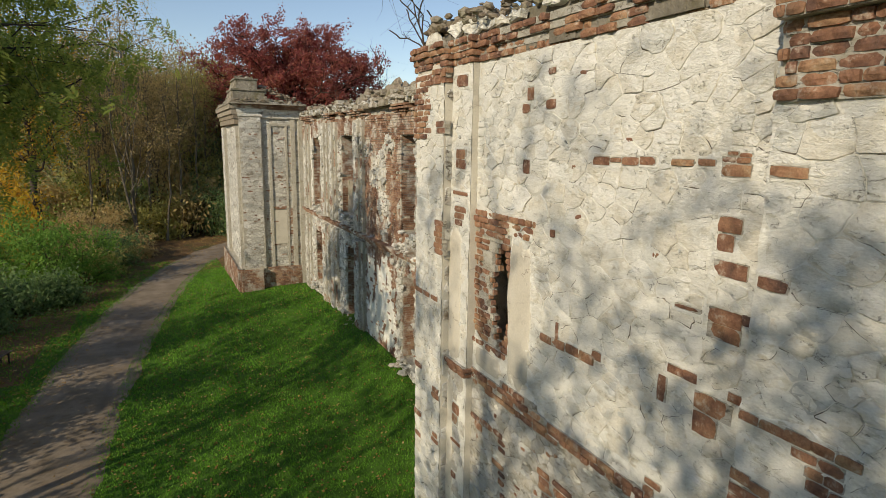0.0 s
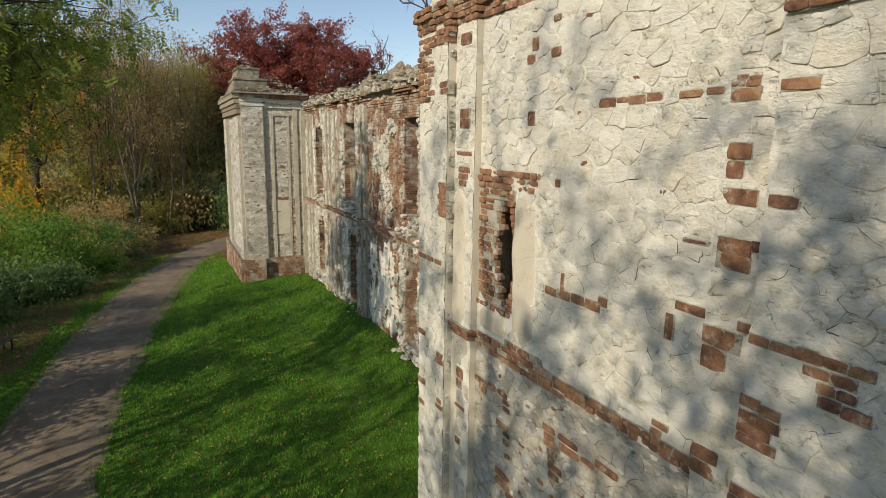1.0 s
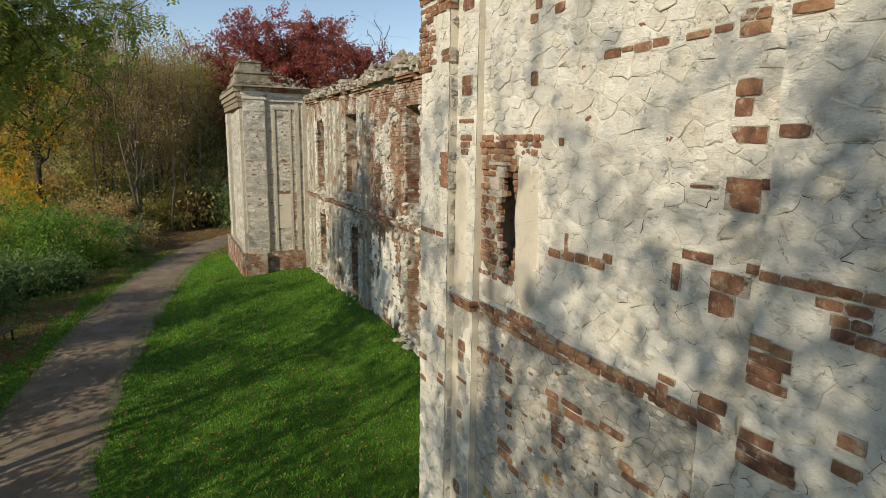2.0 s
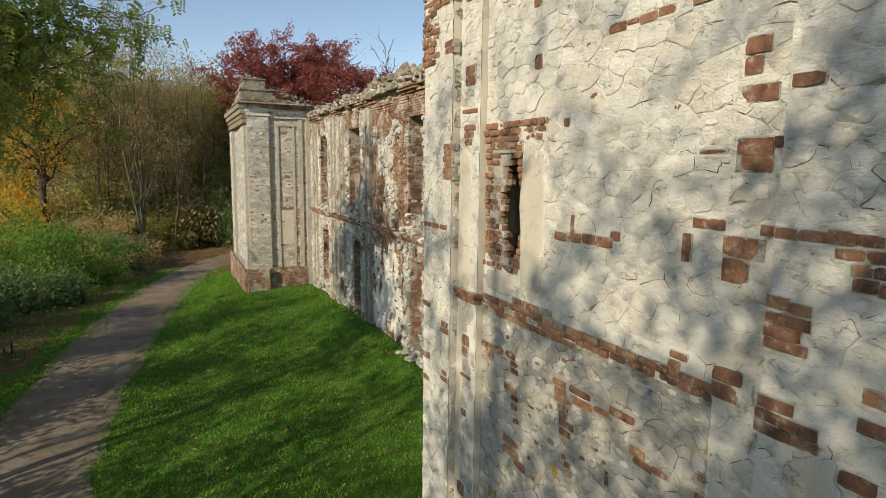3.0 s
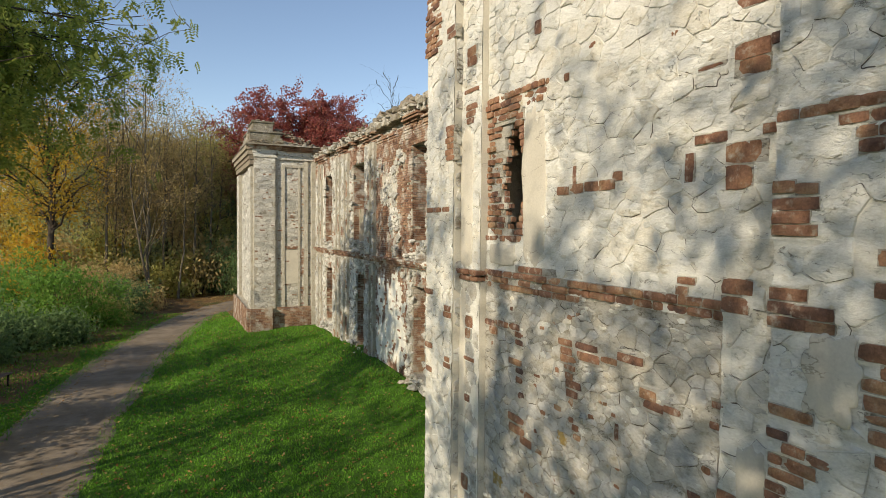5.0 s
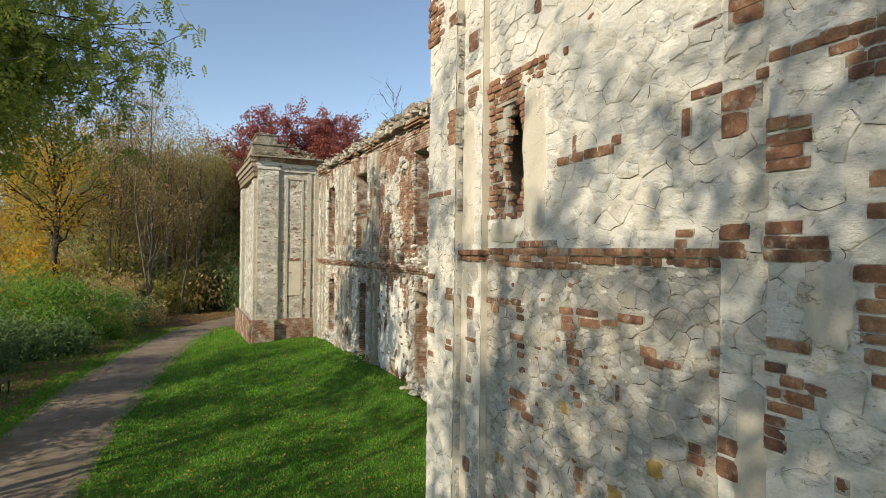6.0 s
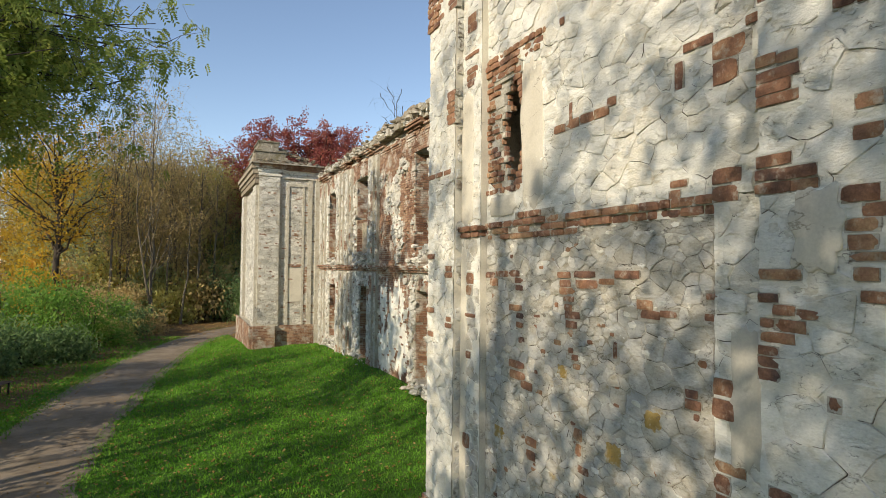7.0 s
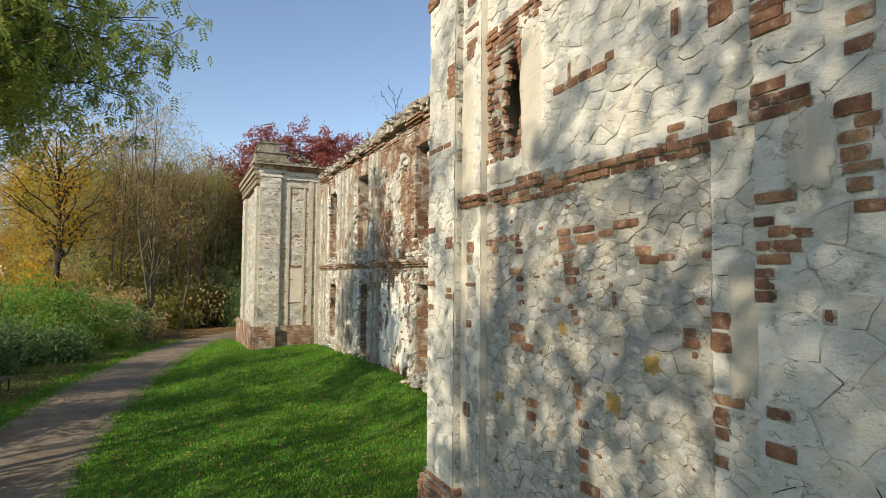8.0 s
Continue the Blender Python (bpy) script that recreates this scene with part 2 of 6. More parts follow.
def quads_mesh(name, v4, mat):
    """One mesh of loose quads from an array (n, 4, 3)."""
    n = len(v4)
    me = bpy.data.meshes.new(name)
    me.vertices.add(4 * n)
    me.vertices.foreach_set("co", np.asarray(v4, dtype=np.float32).ravel())
    me.loops.add(4 * n)
    me.loops.foreach_set("vertex_index", np.arange(4 * n, dtype=np.int32))
    me.polygons.add(n)
    me.polygons.foreach_set("loop_start", np.arange(0, 4 * n, 4, dtype=np.int32))
    me.materials.append(mat)
    me.update(calc_edges=True)
    me.validate()
    return me


class Soup:
    """Vertices and faces gathered for one mesh."""

    def __init__(self):
        self.v, self.f = [], []

    def add(self, verts, faces):
        k = len(self.v)
        self.v.extend(verts)
        self.f.extend([tuple(i + k for i in f) for f in faces])

    def box(self, lo, hi):
        x0, y0, z0 = lo
        x1, y1, z1 = hi
        self.add([(x0, y0, z0), (x1, y0, z0), (x1, y1, z0), (x0, y1, z0), (x0, y0, z1), (x1, y0, z1), (x1, y1, z1), (x0, y1, z1)],
                 [(0, 3, 2, 1), (4, 5, 6, 7), (0, 1, 5, 4), (1, 2, 6, 5), (2, 3, 7, 6), (3, 0, 4, 7)])

    def block(self, lo, hi, rng, rough=0.03):
        """A broken block: a box with knocked corners."""
        k = len(self.v)
        self.box(lo, hi)
        for i in range(k, k + 8):
            x, y, z = self.v[i]
            self.v[i] = (x + rng.uniform(-rough, rough), y + rng.uniform(-rough, rough), z + rng.uniform(-rough, rough) * 0.7)

    def make(self, name, mat, parent=None, smooth=False):
        return obj(name, self.v, self.f, mat, parent, smooth)


def smooth01(x, a, b):
    t = min(1.0, max(0.0, (x - a) / (b - a)))
    return t * t * (3 - 2 * t)


# ---- ground ----
ROAD_Y = [-60, -20, 0, 10, 15, 21.5, 28, 33, 37, 42, 47, 53, 60, 75]
ROAD_X = [-11, -7.4, -5.0, -4.1, -3.75, -3.4, -2.65, -1.95, -1.3, -0.3, 0.95, 3.4, 7.8, 19.0]


def road_x(y):
    return float(np.interp(y, ROAD_Y, ROAD_X))


def ground_z(x, y):
    s = x - road_x(min(max(y, -60), 75))
    z = -0.30 - 0.018 * max(0.0, min(y, 120) - 28)
    z += 0.045 * smooth01(s, 1.4, 7) * 5.8
    z += 0.28 * smooth01(x, 4.6, 8.0)
    z += 0.42 * smooth01(y, 16, 21) * smooth01(x, 4.8, 8.0) * (1 - 0.6 * smooth01(y, 24, 33))
    z += 0.36 * smooth01(y, 24, 34) * smooth01(s, 1.8, 5.0) * (1 - 0.75 * smooth01(x, 5.5, 7.5))
    z += 0.10 * smooth01(-s, 1.2, 5)
    if abs(x) < 60 and abs(y) < 130:
        z += 0.05 * (noise.noise((x * 0.35, y * 0.35, 0.0))) * smooth01(abs(s), 1.0, 2.2)
    return z


def ground():
    near_x = list(np.arange(-30, 30.01, 0.75))
    near_y = list(np.arange(-24, 96.01, 0.75))
    far = [40, 60, 100, 180, 350, 800, 2000]
    xs = [-a for a in reversed(far)] + near_x + far
    ys = [-a for a in reversed(far)] + near_y + [a + 80 for a in far]
    verts = [(x, y, ground_z(x, y)) for y in ys for x in xs]
    w = len(xs)
    faces = [(j * w + i, j * w + i + 1, (j + 1) * w + i + 1, (j + 1) * w + i) for j in range(len(ys) - 1) for i in range(w - 1)]
    ob = obj("ground", verts, faces, M_GRASS_GROUND, smooth=True)
    ob.data.materials.append(M_LITTER)
    for p in ob.data.polygons:
        c = p.center
        s = c.x - road_x(min(max(c.y, -60), 75))
        # litter colour reaches onto the grass verge, standing in for its shade
        edge = -2.7 if c.y < 38 else -1.6
        if s < edge or (c.y > 46 and s < 12) or c.y > 60:
            p.material_index = 1
    tagged(ob, "uneven lawn with short green turf, leaf litter under the trees and darkening the verge", "ground", kind="structure")
    return ob


def road():
    rng = random.Random(5)
    ys = np.arange(-24, 66, 0.4)
    cols = [-1.0, -0.8, -0.55, -0.3, 0.0, 0.3, 0.55, 0.8, 1.0]
    verts, faces = [], []
    for y in ys:
        half = 1.68 + 0.12 * smooth01(y, 22, 28) - 0.15 * smooth01(y, 38, 46)
        dx = (road_x(y + 0.5) - road_x(y - 0.5))
        n = Vector((1, -dx, 0)).normalized()
        e0 = half + 0.22 * noise.noise((y * 0.7, 3.1, 0)) + 0.10 * noise.noise((y * 2.9, 1.1, 0))
        e1 = half + 0.22 * noise.noise((y * 0.7, 9.1, 0)) + 0.10 * noise.noise((y * 2.9, 7.1, 0))
        for c in cols:
            off = c * (e1 if c > 0 else e0)
            x, yy = road_x(y) + n.x * off, y + n.y * off
            rut = -0.025 * math.exp(-((abs(c) - 0.5) / 0.2) ** 2)
            lift = -0.03 if abs(c) == 1 else 0.022
            verts.append((x, yy, ground_z(x, yy) + lift + rut + 0.02 + 0.012 * noise.noise((x * 2, yy * 2, 0))))
    w = len(cols)
    for j in range(len(ys) - 1):
        for i in range(w - 1):
            faces.append((j * w + i, j * w + i + 1, (j + 1) * w + i + 1, (j + 1) * w + i))
    ob = obj("road", verts, faces, M_ROAD, smooth=True)
    tagged(ob, "narrow grey-brown gravel lane along the lawn", "path", kind="structure")


ground()
road()


# ---- masonry ----
class Face:
    """A wall face: origin, direction along it, outward normal. v is the height."""

    def __init__(self, origin, u, n):
        self.o, self.u, self.n = Vector(origin), Vector(u), Vector(n)

    def at(self, u, v, out=0.0):
        p = self.o + self.u * u + self.n * out
        return (p.x, p.y, v)


def clip(poly, px, py, nx, ny):
    """Keep the side of a polygon where (p - (px, py)) . n <= 0."""
    out = []
    for i, (x, y) in enumerate(poly):
        x2, y2 = poly[(i + 1) % len(poly)]
        d1, d2 = (x - px) * nx + (y - py) * ny, (x2 - px) * nx + (y2 - py) * ny
        if d1 <= 0:
            out.append((x, y))
        if d1 * d2 < 0:
            t = d1 / (d1 - d2)
            out.append((x + t * (x2 - x), y + t * (y2 - y)))
    return out


def warped(u, v, amount):
    return (u + amount * noise.noise((u * 4.1, v * 4.1, 3.0)) + 0.5 * amount * noise.noise((u * 13, v * 13, 5.0)),
            v + amount * noise.noise((u * 4.1, v * 4.1, 13.0)) + 0.5 * amount * noise.noise((u * 13, v * 13, 15.0)))


def rubble_cells(u0, u1, v0, v1, size, rng, flat=0.72, warp=0.05, seeds=None):
    """Irregular stones, large and small mixed: the cells round scattered seeds, with crooked joints."""
    w0, w1 = v0 / flat, v1 / flat
    pts = np.zeros((0, 3))
    for _ in range(int(26 * (u1 - u0 + size) * (w1 - w0 + size) / size ** 2)):
        u, w = rng.uniform(u0 - 0.3 * size, u1 + 0.3 * size), rng.uniform(w0 - 0.3 * size, w1 + 0.3 * size)
        r = size * (0.42 + 0.75 * max(0, 0.5 + noise.noise((u * 0.9, w * 0.9, 7.0)))) * rng.uniform(0.7, 1.35)
        if len(pts) == 0 or np.all((pts[:, 0] - u) ** 2 + (pts[:, 1] - w) ** 2 > (0.5 * (pts[:, 2] + r)) ** 2):
            pts = np.vstack((pts, (u, w, r)))
    if seeds is not None:
        seeds += [(u, w * flat) for u, w, _ in pts]
    cells = []
    for i, (su, sw, _) in enumerate(pts):
        if not (u0 <= su <= u1 and w0 <= sw <= w1):
            continue
        reach = 2.6 * size
        poly = [(max(u0, su - reach), max(w0, sw - reach)), (min(u1, su + reach), max(w0, sw - reach)), (min(u1, su + reach), min(w1, sw + reach)), (max(u0, su - reach), min(w1, sw + reach))]
        d = (pts[:, 0] - su) ** 2 + (pts[:, 1] - sw) ** 2
        for j in np.argsort(d)[1:24]:
            qu, qw = pts[j, 0], pts[j, 1]
            poly = clip(poly, (su + qu) / 2, (sw + qw) / 2, qu - su, qw - sw)
            if len(poly) < 3:
                break
        if len(poly) >= 3:
            cells.append(outline([(u, w * flat) for u, w in poly], 11, warp, (u0, u1, v0, v1)))
    return cells


def outline(poly, k, warp, box):
    """k points round a polygon, corners kept a little round, drawn crooked by a field that neighbours share."""
    cut = []
    for i, (x, y) in enumerate(poly):
        x0, y0 = poly[i - 1]
        x2, y2 = poly[(i + 1) % len(poly)]
        cut += [(x + 0.05 * (x0 - x), y + 0.05 * (y0 - y)), (x + 0.05 * (x2 - x), y + 0.05 * (y2 - y))]
        if math.hypot(x2 - x, y2 - y) > 0.09:
            cut.append(((x + x2) / 2, (y + y2) / 2))
    ring = [warped(u, v, warp) for u, v in cut]
    return [(min(max(u, box[0]), box[1]), min(max(v, box[2]), box[3])) for u, v in ring]


def stone_shape(face, poly, rng, base, proud, gap=0.0035):
    """A rough stone with a broken, nearly flush face: two rings at the edge, one within, and a middle."""
    ring = np.array(poly)
    k = len(ring)
    c = ring.mean(0)
    far = np.hypot(*(ring - c).T)
    r = far.mean()
    if r < 0.025:
        return None
    gap *= rng.uniform(0.5, 1.8)
    f = lambda g: c + (ring - c) * np.maximum(0.2, 1 - g / np.maximum(0.03, far))[:, None]
    tilt_u, tilt_v = rng.gauss(0, 0.18) * proud, rng.gauss(0, 0.24) * proud
    lift = proud * rng.uniform(0.35, 1.15)
    if base > 0 and rng.random() < 0.10:
        base -= 0.014
    verts, faces = [], []
    for gap_i, h, wob in ((gap * 0.5, -0.014, 0), (gap + 0.003, 0.86 * lift, 0.10), (gap + 0.003, 0.86 * lift, 0.10), (gap + 0.34 * r, lift, 0.22)):
        again = verts[k:2 * k] if len(verts) == 2 * k else None
        for i, (u, v) in enumerate(f(gap_i)):
            lean = (tilt_u * (u - c[0]) + tilt_v * (v - c[1])) / r * (h > 0)
            verts.append(again[i] if again else face.at(u, v, base + h + lean + rng.uniform(-wob, wob) * proud))
    verts.append(face.at(c[0], c[1], base + lift * rng.uniform(0.85, 1.12)))
    flip = face.u.cross(Vector((0, 0, 1))).dot(face.n) < 0
    for a in (0, 2):
        for i in range(k):
            j = (i + 1) % k
            q = (a * k + i, a * k + j, (a + 1) * k + j, (a + 1) * k + i)
            faces.append(q[::-1] if flip else q)
    for i in range(k):
        q = (3 * k + i, 3 * k + (i + 1) % k, 4 * k)
        faces.append(q[::-1] if flip else q)
    return verts, faces


def inside(poly, rects, pad=0.0):
    u = sum(p[0] for p in poly) / len(poly)
    v = sum(p[1] for p in poly) / len(poly)
    return any(a - pad < u < b + pad and c - pad < v < d + pad for a, b, c, d in rects)


def rubble_joined(name, face, rects, size, seed, parent, mat, base=0.0, proud=0.03, holes=(), label="", gap=0.008, mask=None, flat=0.72):
    rng = random.Random(seed)
    soup = Soup()
    for u0, u1, v0, v1 in rects:
        for poly in rubble_cells(u0, u1, v0, v1, size, rng, flat):
            if inside(poly, holes, 0.04) or (mask and not mask(*np.mean(poly, 0))):
                continue
            s = stone_shape(face, poly, rng, base, proud, gap)
            if s:
                soup.add(*s)
    ob = soup.make(name, mat, parent)
    tagged(ob, label, kind="stuff")
    return ob


def brick_mesh(seed):
    """A worn brick of unit size: an uneven face with chipped corners and rounded arrises."""
    rng = random.Random(seed)
    nx, nz = 5, 3
    verts, faces = [], []
    for k in range(nz):
        for i in range(nx):
            x, z, y = -0.5 + i / (nx - 1), -0.5 + k / (nz - 1), 0.5 + rng.uniform(-0.035, 0.02)
            end, side = i in (0, nx - 1), k in (0, nz - 1)
            x += rng.uniform(-0.03, 0.03) if not end else -math.copysign(rng.uniform(0, 0.022) + (rng.choice((0.0, 0.0, 0.01, 0.04)) if side else 0), x)
            z += rng.uniform(-0.06, 0.06) if not side else -math.copysign(rng.uniform(0, 0.05) + (rng.choice((0.0, 0.02, 0.04, 0.12)) if end else 0), z)
            verts.append((x, y - (0.04 if end or side else 0) - (0.04 if end and side else 0), z))
    ring = [i for i in range(nx)] + [nx * k + nx - 1 for k in range(1, nz)] + [nx * (nz - 1) + i for i in range(nx - 2, -1, -1)] + [nx * k for k in range(nz - 2, 0, -1)]
    for k in range(nz - 1):
        for i in range(nx - 1):
            a = k * nx + i
            faces.append((a, a + nx, a + nx + 1, a + 1))
    n = len(verts)
    for r in ring:
        verts.append((verts[r][0] * 0.99, -0.5, verts[r][2] * 0.97))
    for j in range(len(ring)):
        j2 = (j + 1) % len(ring)
        faces.append((ring[j], ring[j2], n + j2, n + j))
    return mesh_from("brick", verts, faces, M_BRICK)


BRICKS = [brick_mesh(40 + i) for i in range(16)]
BRICK_RNG = random.Random(8)


BED = Soup()


def bed(face, u0, u1, v0, v1, out):
    """Mortar behind and between bricks, a little behind their faces."""
    out -= BRICK_RNG.uniform(0, 0.005)
    a, b = Vector(face.at(u0, v0, out)), Vector(face.at(u1, v1, out - 0.09))
    BED.box((min(a.x, b.x), min(a.y, b.y), v0), (max(a.x, b.x), max(a.y, b.y), v1))


def brick(face, u, v, w, h, out, parent, deep=0.10, turn=1.2):
    """One brick whose visible face stands at out before the wall face."""
    ob = new("brick", BRICK_RNG.choice(BRICKS))
    x = Vector((face.u.x, face.u.y, 0))
    y = Vector((face.n.x, face.n.y, 0))
    m = Matrix((x, y, Vector((0, 0, 1)))).transposed().to_4x4()
    p = Vector(face.at(u, v, out - deep / 2))
    ob.matrix_world = Matrix.Translation(p) @ m @ Matrix.Rotation(radians(BRICK_RNG.uniform(-turn, turn)), 4, "Y") @ Matrix.Rotation(radians(BRICK_RNG.uniform(-2, 2)), 4, "Z") @ Matrix.Diagonal((w, deep, h, 1))
    ob.parent = parent
    return ob


def brick_group(face, items, out, parent, slip=0.0):
    for u, v, w, h in items:
        bed(face, u - w / 2 - 0.008, u + w / 2 + 0.008, v - h / 2 - 0.008, v + h / 2 + 0.008, out - 0.012)
        brick(face, u + slip, v, w * 1.05, h * 1.10, out + BRICK_RNG.uniform(-0.008, 0.006), parent)


def brick_course(face, u0, u1, v, h, out, parent, length=0.27, deep=0.14, ragged=0.018, miss=0.0):
    u = u0 - BRICK_RNG.uniform(0, 0.1)
    bed(face, u0, u1 - 0.01, v - 0.046, v + 0.044, out - ragged - 0.006)
    while u < u1:
        w = length * BRICK_RNG.choice((1.0, 1.0, 0.95, 0.5))
        w = min(w, u1 - u + 0.02)
        if w > 0.05 and BRICK_RNG.random() >= miss:
            brick(face, u + w / 2, v, w - 0.012, h, out + BRICK_RNG.uniform(-ragged, ragged), parent, deep)
        u += w


def brickwork(name, face, rects, seed, parent, base=0.0, proud=0.012, holes=(), keep=1.0, label="", mat=None, ragged=0.0, mask=None):
    """Joined brick courses for walls that stay far off."""
    rng = random.Random(seed)
    soup = Soup()
    for u0, u1, v0, v1 in rects:
        v, row = v0, 0
        while v < v1 - 0.02:
            u = u0 - (0.14 if row % 2 else 0.0)
            step = 0.28 if rng.random() < 0.6 else 0.15
            while u < u1:
                a, b = max(u, u0), min(u + step, u1)
                m = ((a + b) / 2, v + 0.04)
                edge = ragged * (0.5 + 0.5 * noise.noise((m[0] * 1.3, m[1] * 1.3, seed)))
                if b - a > 0.04 and rng.random() < keep and (mask is None or mask(*m)) and not any(h[0] < m[0] < h[1] and h[2] < m[1] < h[3] for h in holes) and not (ragged and (min(m[0] - u0, u1 - m[0]) < edge or min(m[1] - v0, v1 - m[1]) < edge * 0.7)):
                    o = base + proud + rng.uniform(-0.008, 0.008)
                    j = 0.008
                    front = [face.at(a + j, v + j, o), face.at(b - j, v + j, o), face.at(b - j, v + 0.088 - j, o), face.at(a + j, v + 0.088 - j, o)]
                    back = [face.at(a + j, v + j, base - 0.03), face.at(b - j, v + j, base - 0.03), face.at(b - j, v + 0.088 - j, base - 0.03), face.at(a + j, v + 0.088 - j, base - 0.03)]
                    soup.add(front + back, [(0, 1, 2, 3), (4, 5, 1, 0), (5, 6, 2, 1), (6, 7, 3, 2), (7, 4, 0, 3)])
                u += step
            v += 0.088
            row += 1
    ob = soup.make(name, mat or M_BRICK_FAR, parent)
    me = ob.data
    bm = bmesh.new()
    bm.from_mesh(me)
    bmesh.ops.recalc_face_normals(bm, faces=bm.faces)
    bm.to_mesh(me)
    bm.free()
    tagged(ob, label, kind="stuff")
    return ob


def core(name, face, us, vs, holes, thick, mat, parent=None):
    """A solid wall with openings cut right through: u and v lists, holes as (u0, u1, v0, v1)."""
    us = sorted(set(list(us) + [h[0] for h in holes] + [h[1] for h in holes]))
    vs = sorted(set(list(vs) + [h[2] for h in holes] + [h[3] for h in holes]))
    full = {}
    for i in range(len(us) - 1):
        for j in range(len(vs) - 1):
            m = ((us[i] + us[i + 1]) / 2, (vs[j] + vs[j + 1]) / 2)
            full[i, j] = not any(h[0] < m[0] < h[1] and h[2] < m[1] < h[3] for h in holes)
    soup = Soup()
    for (i, j), on in full.items():
        if not on:
            continue
        a, b, c, d = us[i], us[i + 1], vs[j], vs[j + 1]
        f = [face.at(a, c), face.at(b, c), face.at(b, d), face.at(a, d)]
        k = [face.at(a, c, -thick), face.at(b, c, -thick), face.at(b, d, -thick), face.at(a, d, -thick)]
        soup.add(f, [(0, 1, 2, 3)])
        soup.add(k, [(3, 2, 1, 0)])
        for di, dj, q in ((-1, 0, (f[3], f[0], k[0], k[3])), (1, 0, (f[1], f[2], k[2], k[1])), (0, -1, (f[0], f[1], k[1], k[0])), (0, 1, (f[2], f[3], k[3], k[2]))):
            if not full.get((i + di, j + dj), False):
                soup.add(list(q), [(0, 1, 2, 3)])
    ob = soup.make(name, mat, parent)
    bm = bmesh.new()
    bm.from_mesh(ob.data)
    bmesh.ops.remove_doubles(bm, verts=bm.verts, dist=0.0005)
    bmesh.ops.recalc_face_normals(bm, faces=bm.faces)
    bm.to_mesh(ob.data)
    bm.free()
    return ob


def plaster_patch(face, u0, u1, v0, v1, out, seed, parent, mat=None, thick=0.008, rag=0.10):
    """A smooth sheet of old plaster with a broken outline."""
    rng = random.Random(seed)
    n = 40
    cu, cv, ru, rv = (u0 + u1) / 2, (v0 + v1) / 2, (u1 - u0) / 2, (v1 - v0) / 2
    ring = []
    for i in range(n):
        a = 2 * math.pi * i / n
        ca, sa = math.cos(a), math.sin(a)
        q = max(abs(ca), abs(sa)) ** 0.75
        k = 1 + rag * 2.2 * noise.noise((math.cos(a) * 2.1 + seed, math.sin(a) * 2.1, 0)) + rng.uniform(-rag, rag) * 0.25
        ring.append((cu + ru * ca / q * k, cv + rv * sa / q * k))
    verts, faces = [], []
    for s, o in ((1.0, -thick), (0.985, thick * 0.6), (0.93, thick), (0.5, thick + 0.006)):
        for u, v in ring:
            verts.append(face.at(cu + (u - cu) * s, cv + (v - cv) * s, out + o + (rng.uniform(-0.003, 0.003) if o > 0 else 0)))
    verts.append(face.at(cu, cv, out + thick + 0.004))
    flip = face.u.cross(Vector((0, 0, 1))).dot(face.n) < 0
    for a in range(3):
        for i in range(n):
            q = (a * n + i, a * n + (i + 1) % n, (a + 1) * n + (i + 1) % n, (a + 1) * n + i)
            faces.append(q[::-1] if flip else q)
    for i in range(n):
        q = (3 * n + i, 3 * n + (i + 1) % n, 4 * n)
        faces.append(q[::-1] if flip else q)
    return obj("plaster_patch", verts, faces, mat or M_PLASTER, parent, True)


def heap(name, path, seed, parent, mat=None, n=60, size=0.16, label="", spread=0.25, rise=0.2):
    """Loose broken stones lying along a ledge given by two points."""
    rng = random.Random(seed)
    soup = Soup()
    a, b = Vector(path[0]), Vector(path[1])
    for _ in range(n):
        t = rng.random()
        c = a.lerp(b, t) + Vector((rng.gauss(0, spread * 0.5), rng.gauss(0, spread * 0.5), abs(rng.gauss(0, rise * 0.5))))
        s = size * rng.uniform(0.4, 1.3)
        bm = bmesh.new()
        bmesh.ops.create_icosphere(bm, subdivisions=1, radius=s)
        turn = Euler((rng.uniform(0, 6), rng.uniform(0, 6), rng.uniform(0, 6))).to_matrix()
        sc = Vector((rng.uniform(0.7, 1.4), rng.uniform(0.6, 1.1), rng.uniform(0.4, 0.8)))
        vs = []
        for v in bm.verts:
            q = turn @ (v.co * rng.uniform(0.8, 1.1))
            vs.append(tuple(Vector((q.x * sc.x, q.y * sc.y, q.z * sc.z)) + c))
        soup.add(vs, [tuple(v.index for v in f.verts) for f in bm.faces])
        bm.free()
    ob = soup.make(name, mat or M_RUBBLE, parent)
    tagged(ob, label, kind="stuff")
    return ob


# The near wall looks towards minus x; u runs along y.
PANEL_X, STEP_X, PILASTER_X, END_STEP_X, END_X = 4.085, 4.05, 3.82, 3.98, 3.85
F_PANEL = Face((PANEL_X, 0, 0), (0, 1, 0), (-1, 0, 0))
F_STEP = Face((STEP_X, 0, 0), (0, 1, 0), (-1, 0, 0))
F_PIL = Face((PILASTER_X, 0, 0), (0, 1, 0), (-1, 0, 0))
F_ESTEP = Face((END_STEP_X, 0, 0), (0, 1, 0), (-1, 0, 0))
F_END = Face((END_X, 0, 0), (0, 1, 0), (-1, 0, 0))
F_ENDRET = Face((0, 7.93, 0), (1, 0, 0), (0, -1, 0))
SLIT = (6.27, 7.42, 6.16, 7.68)


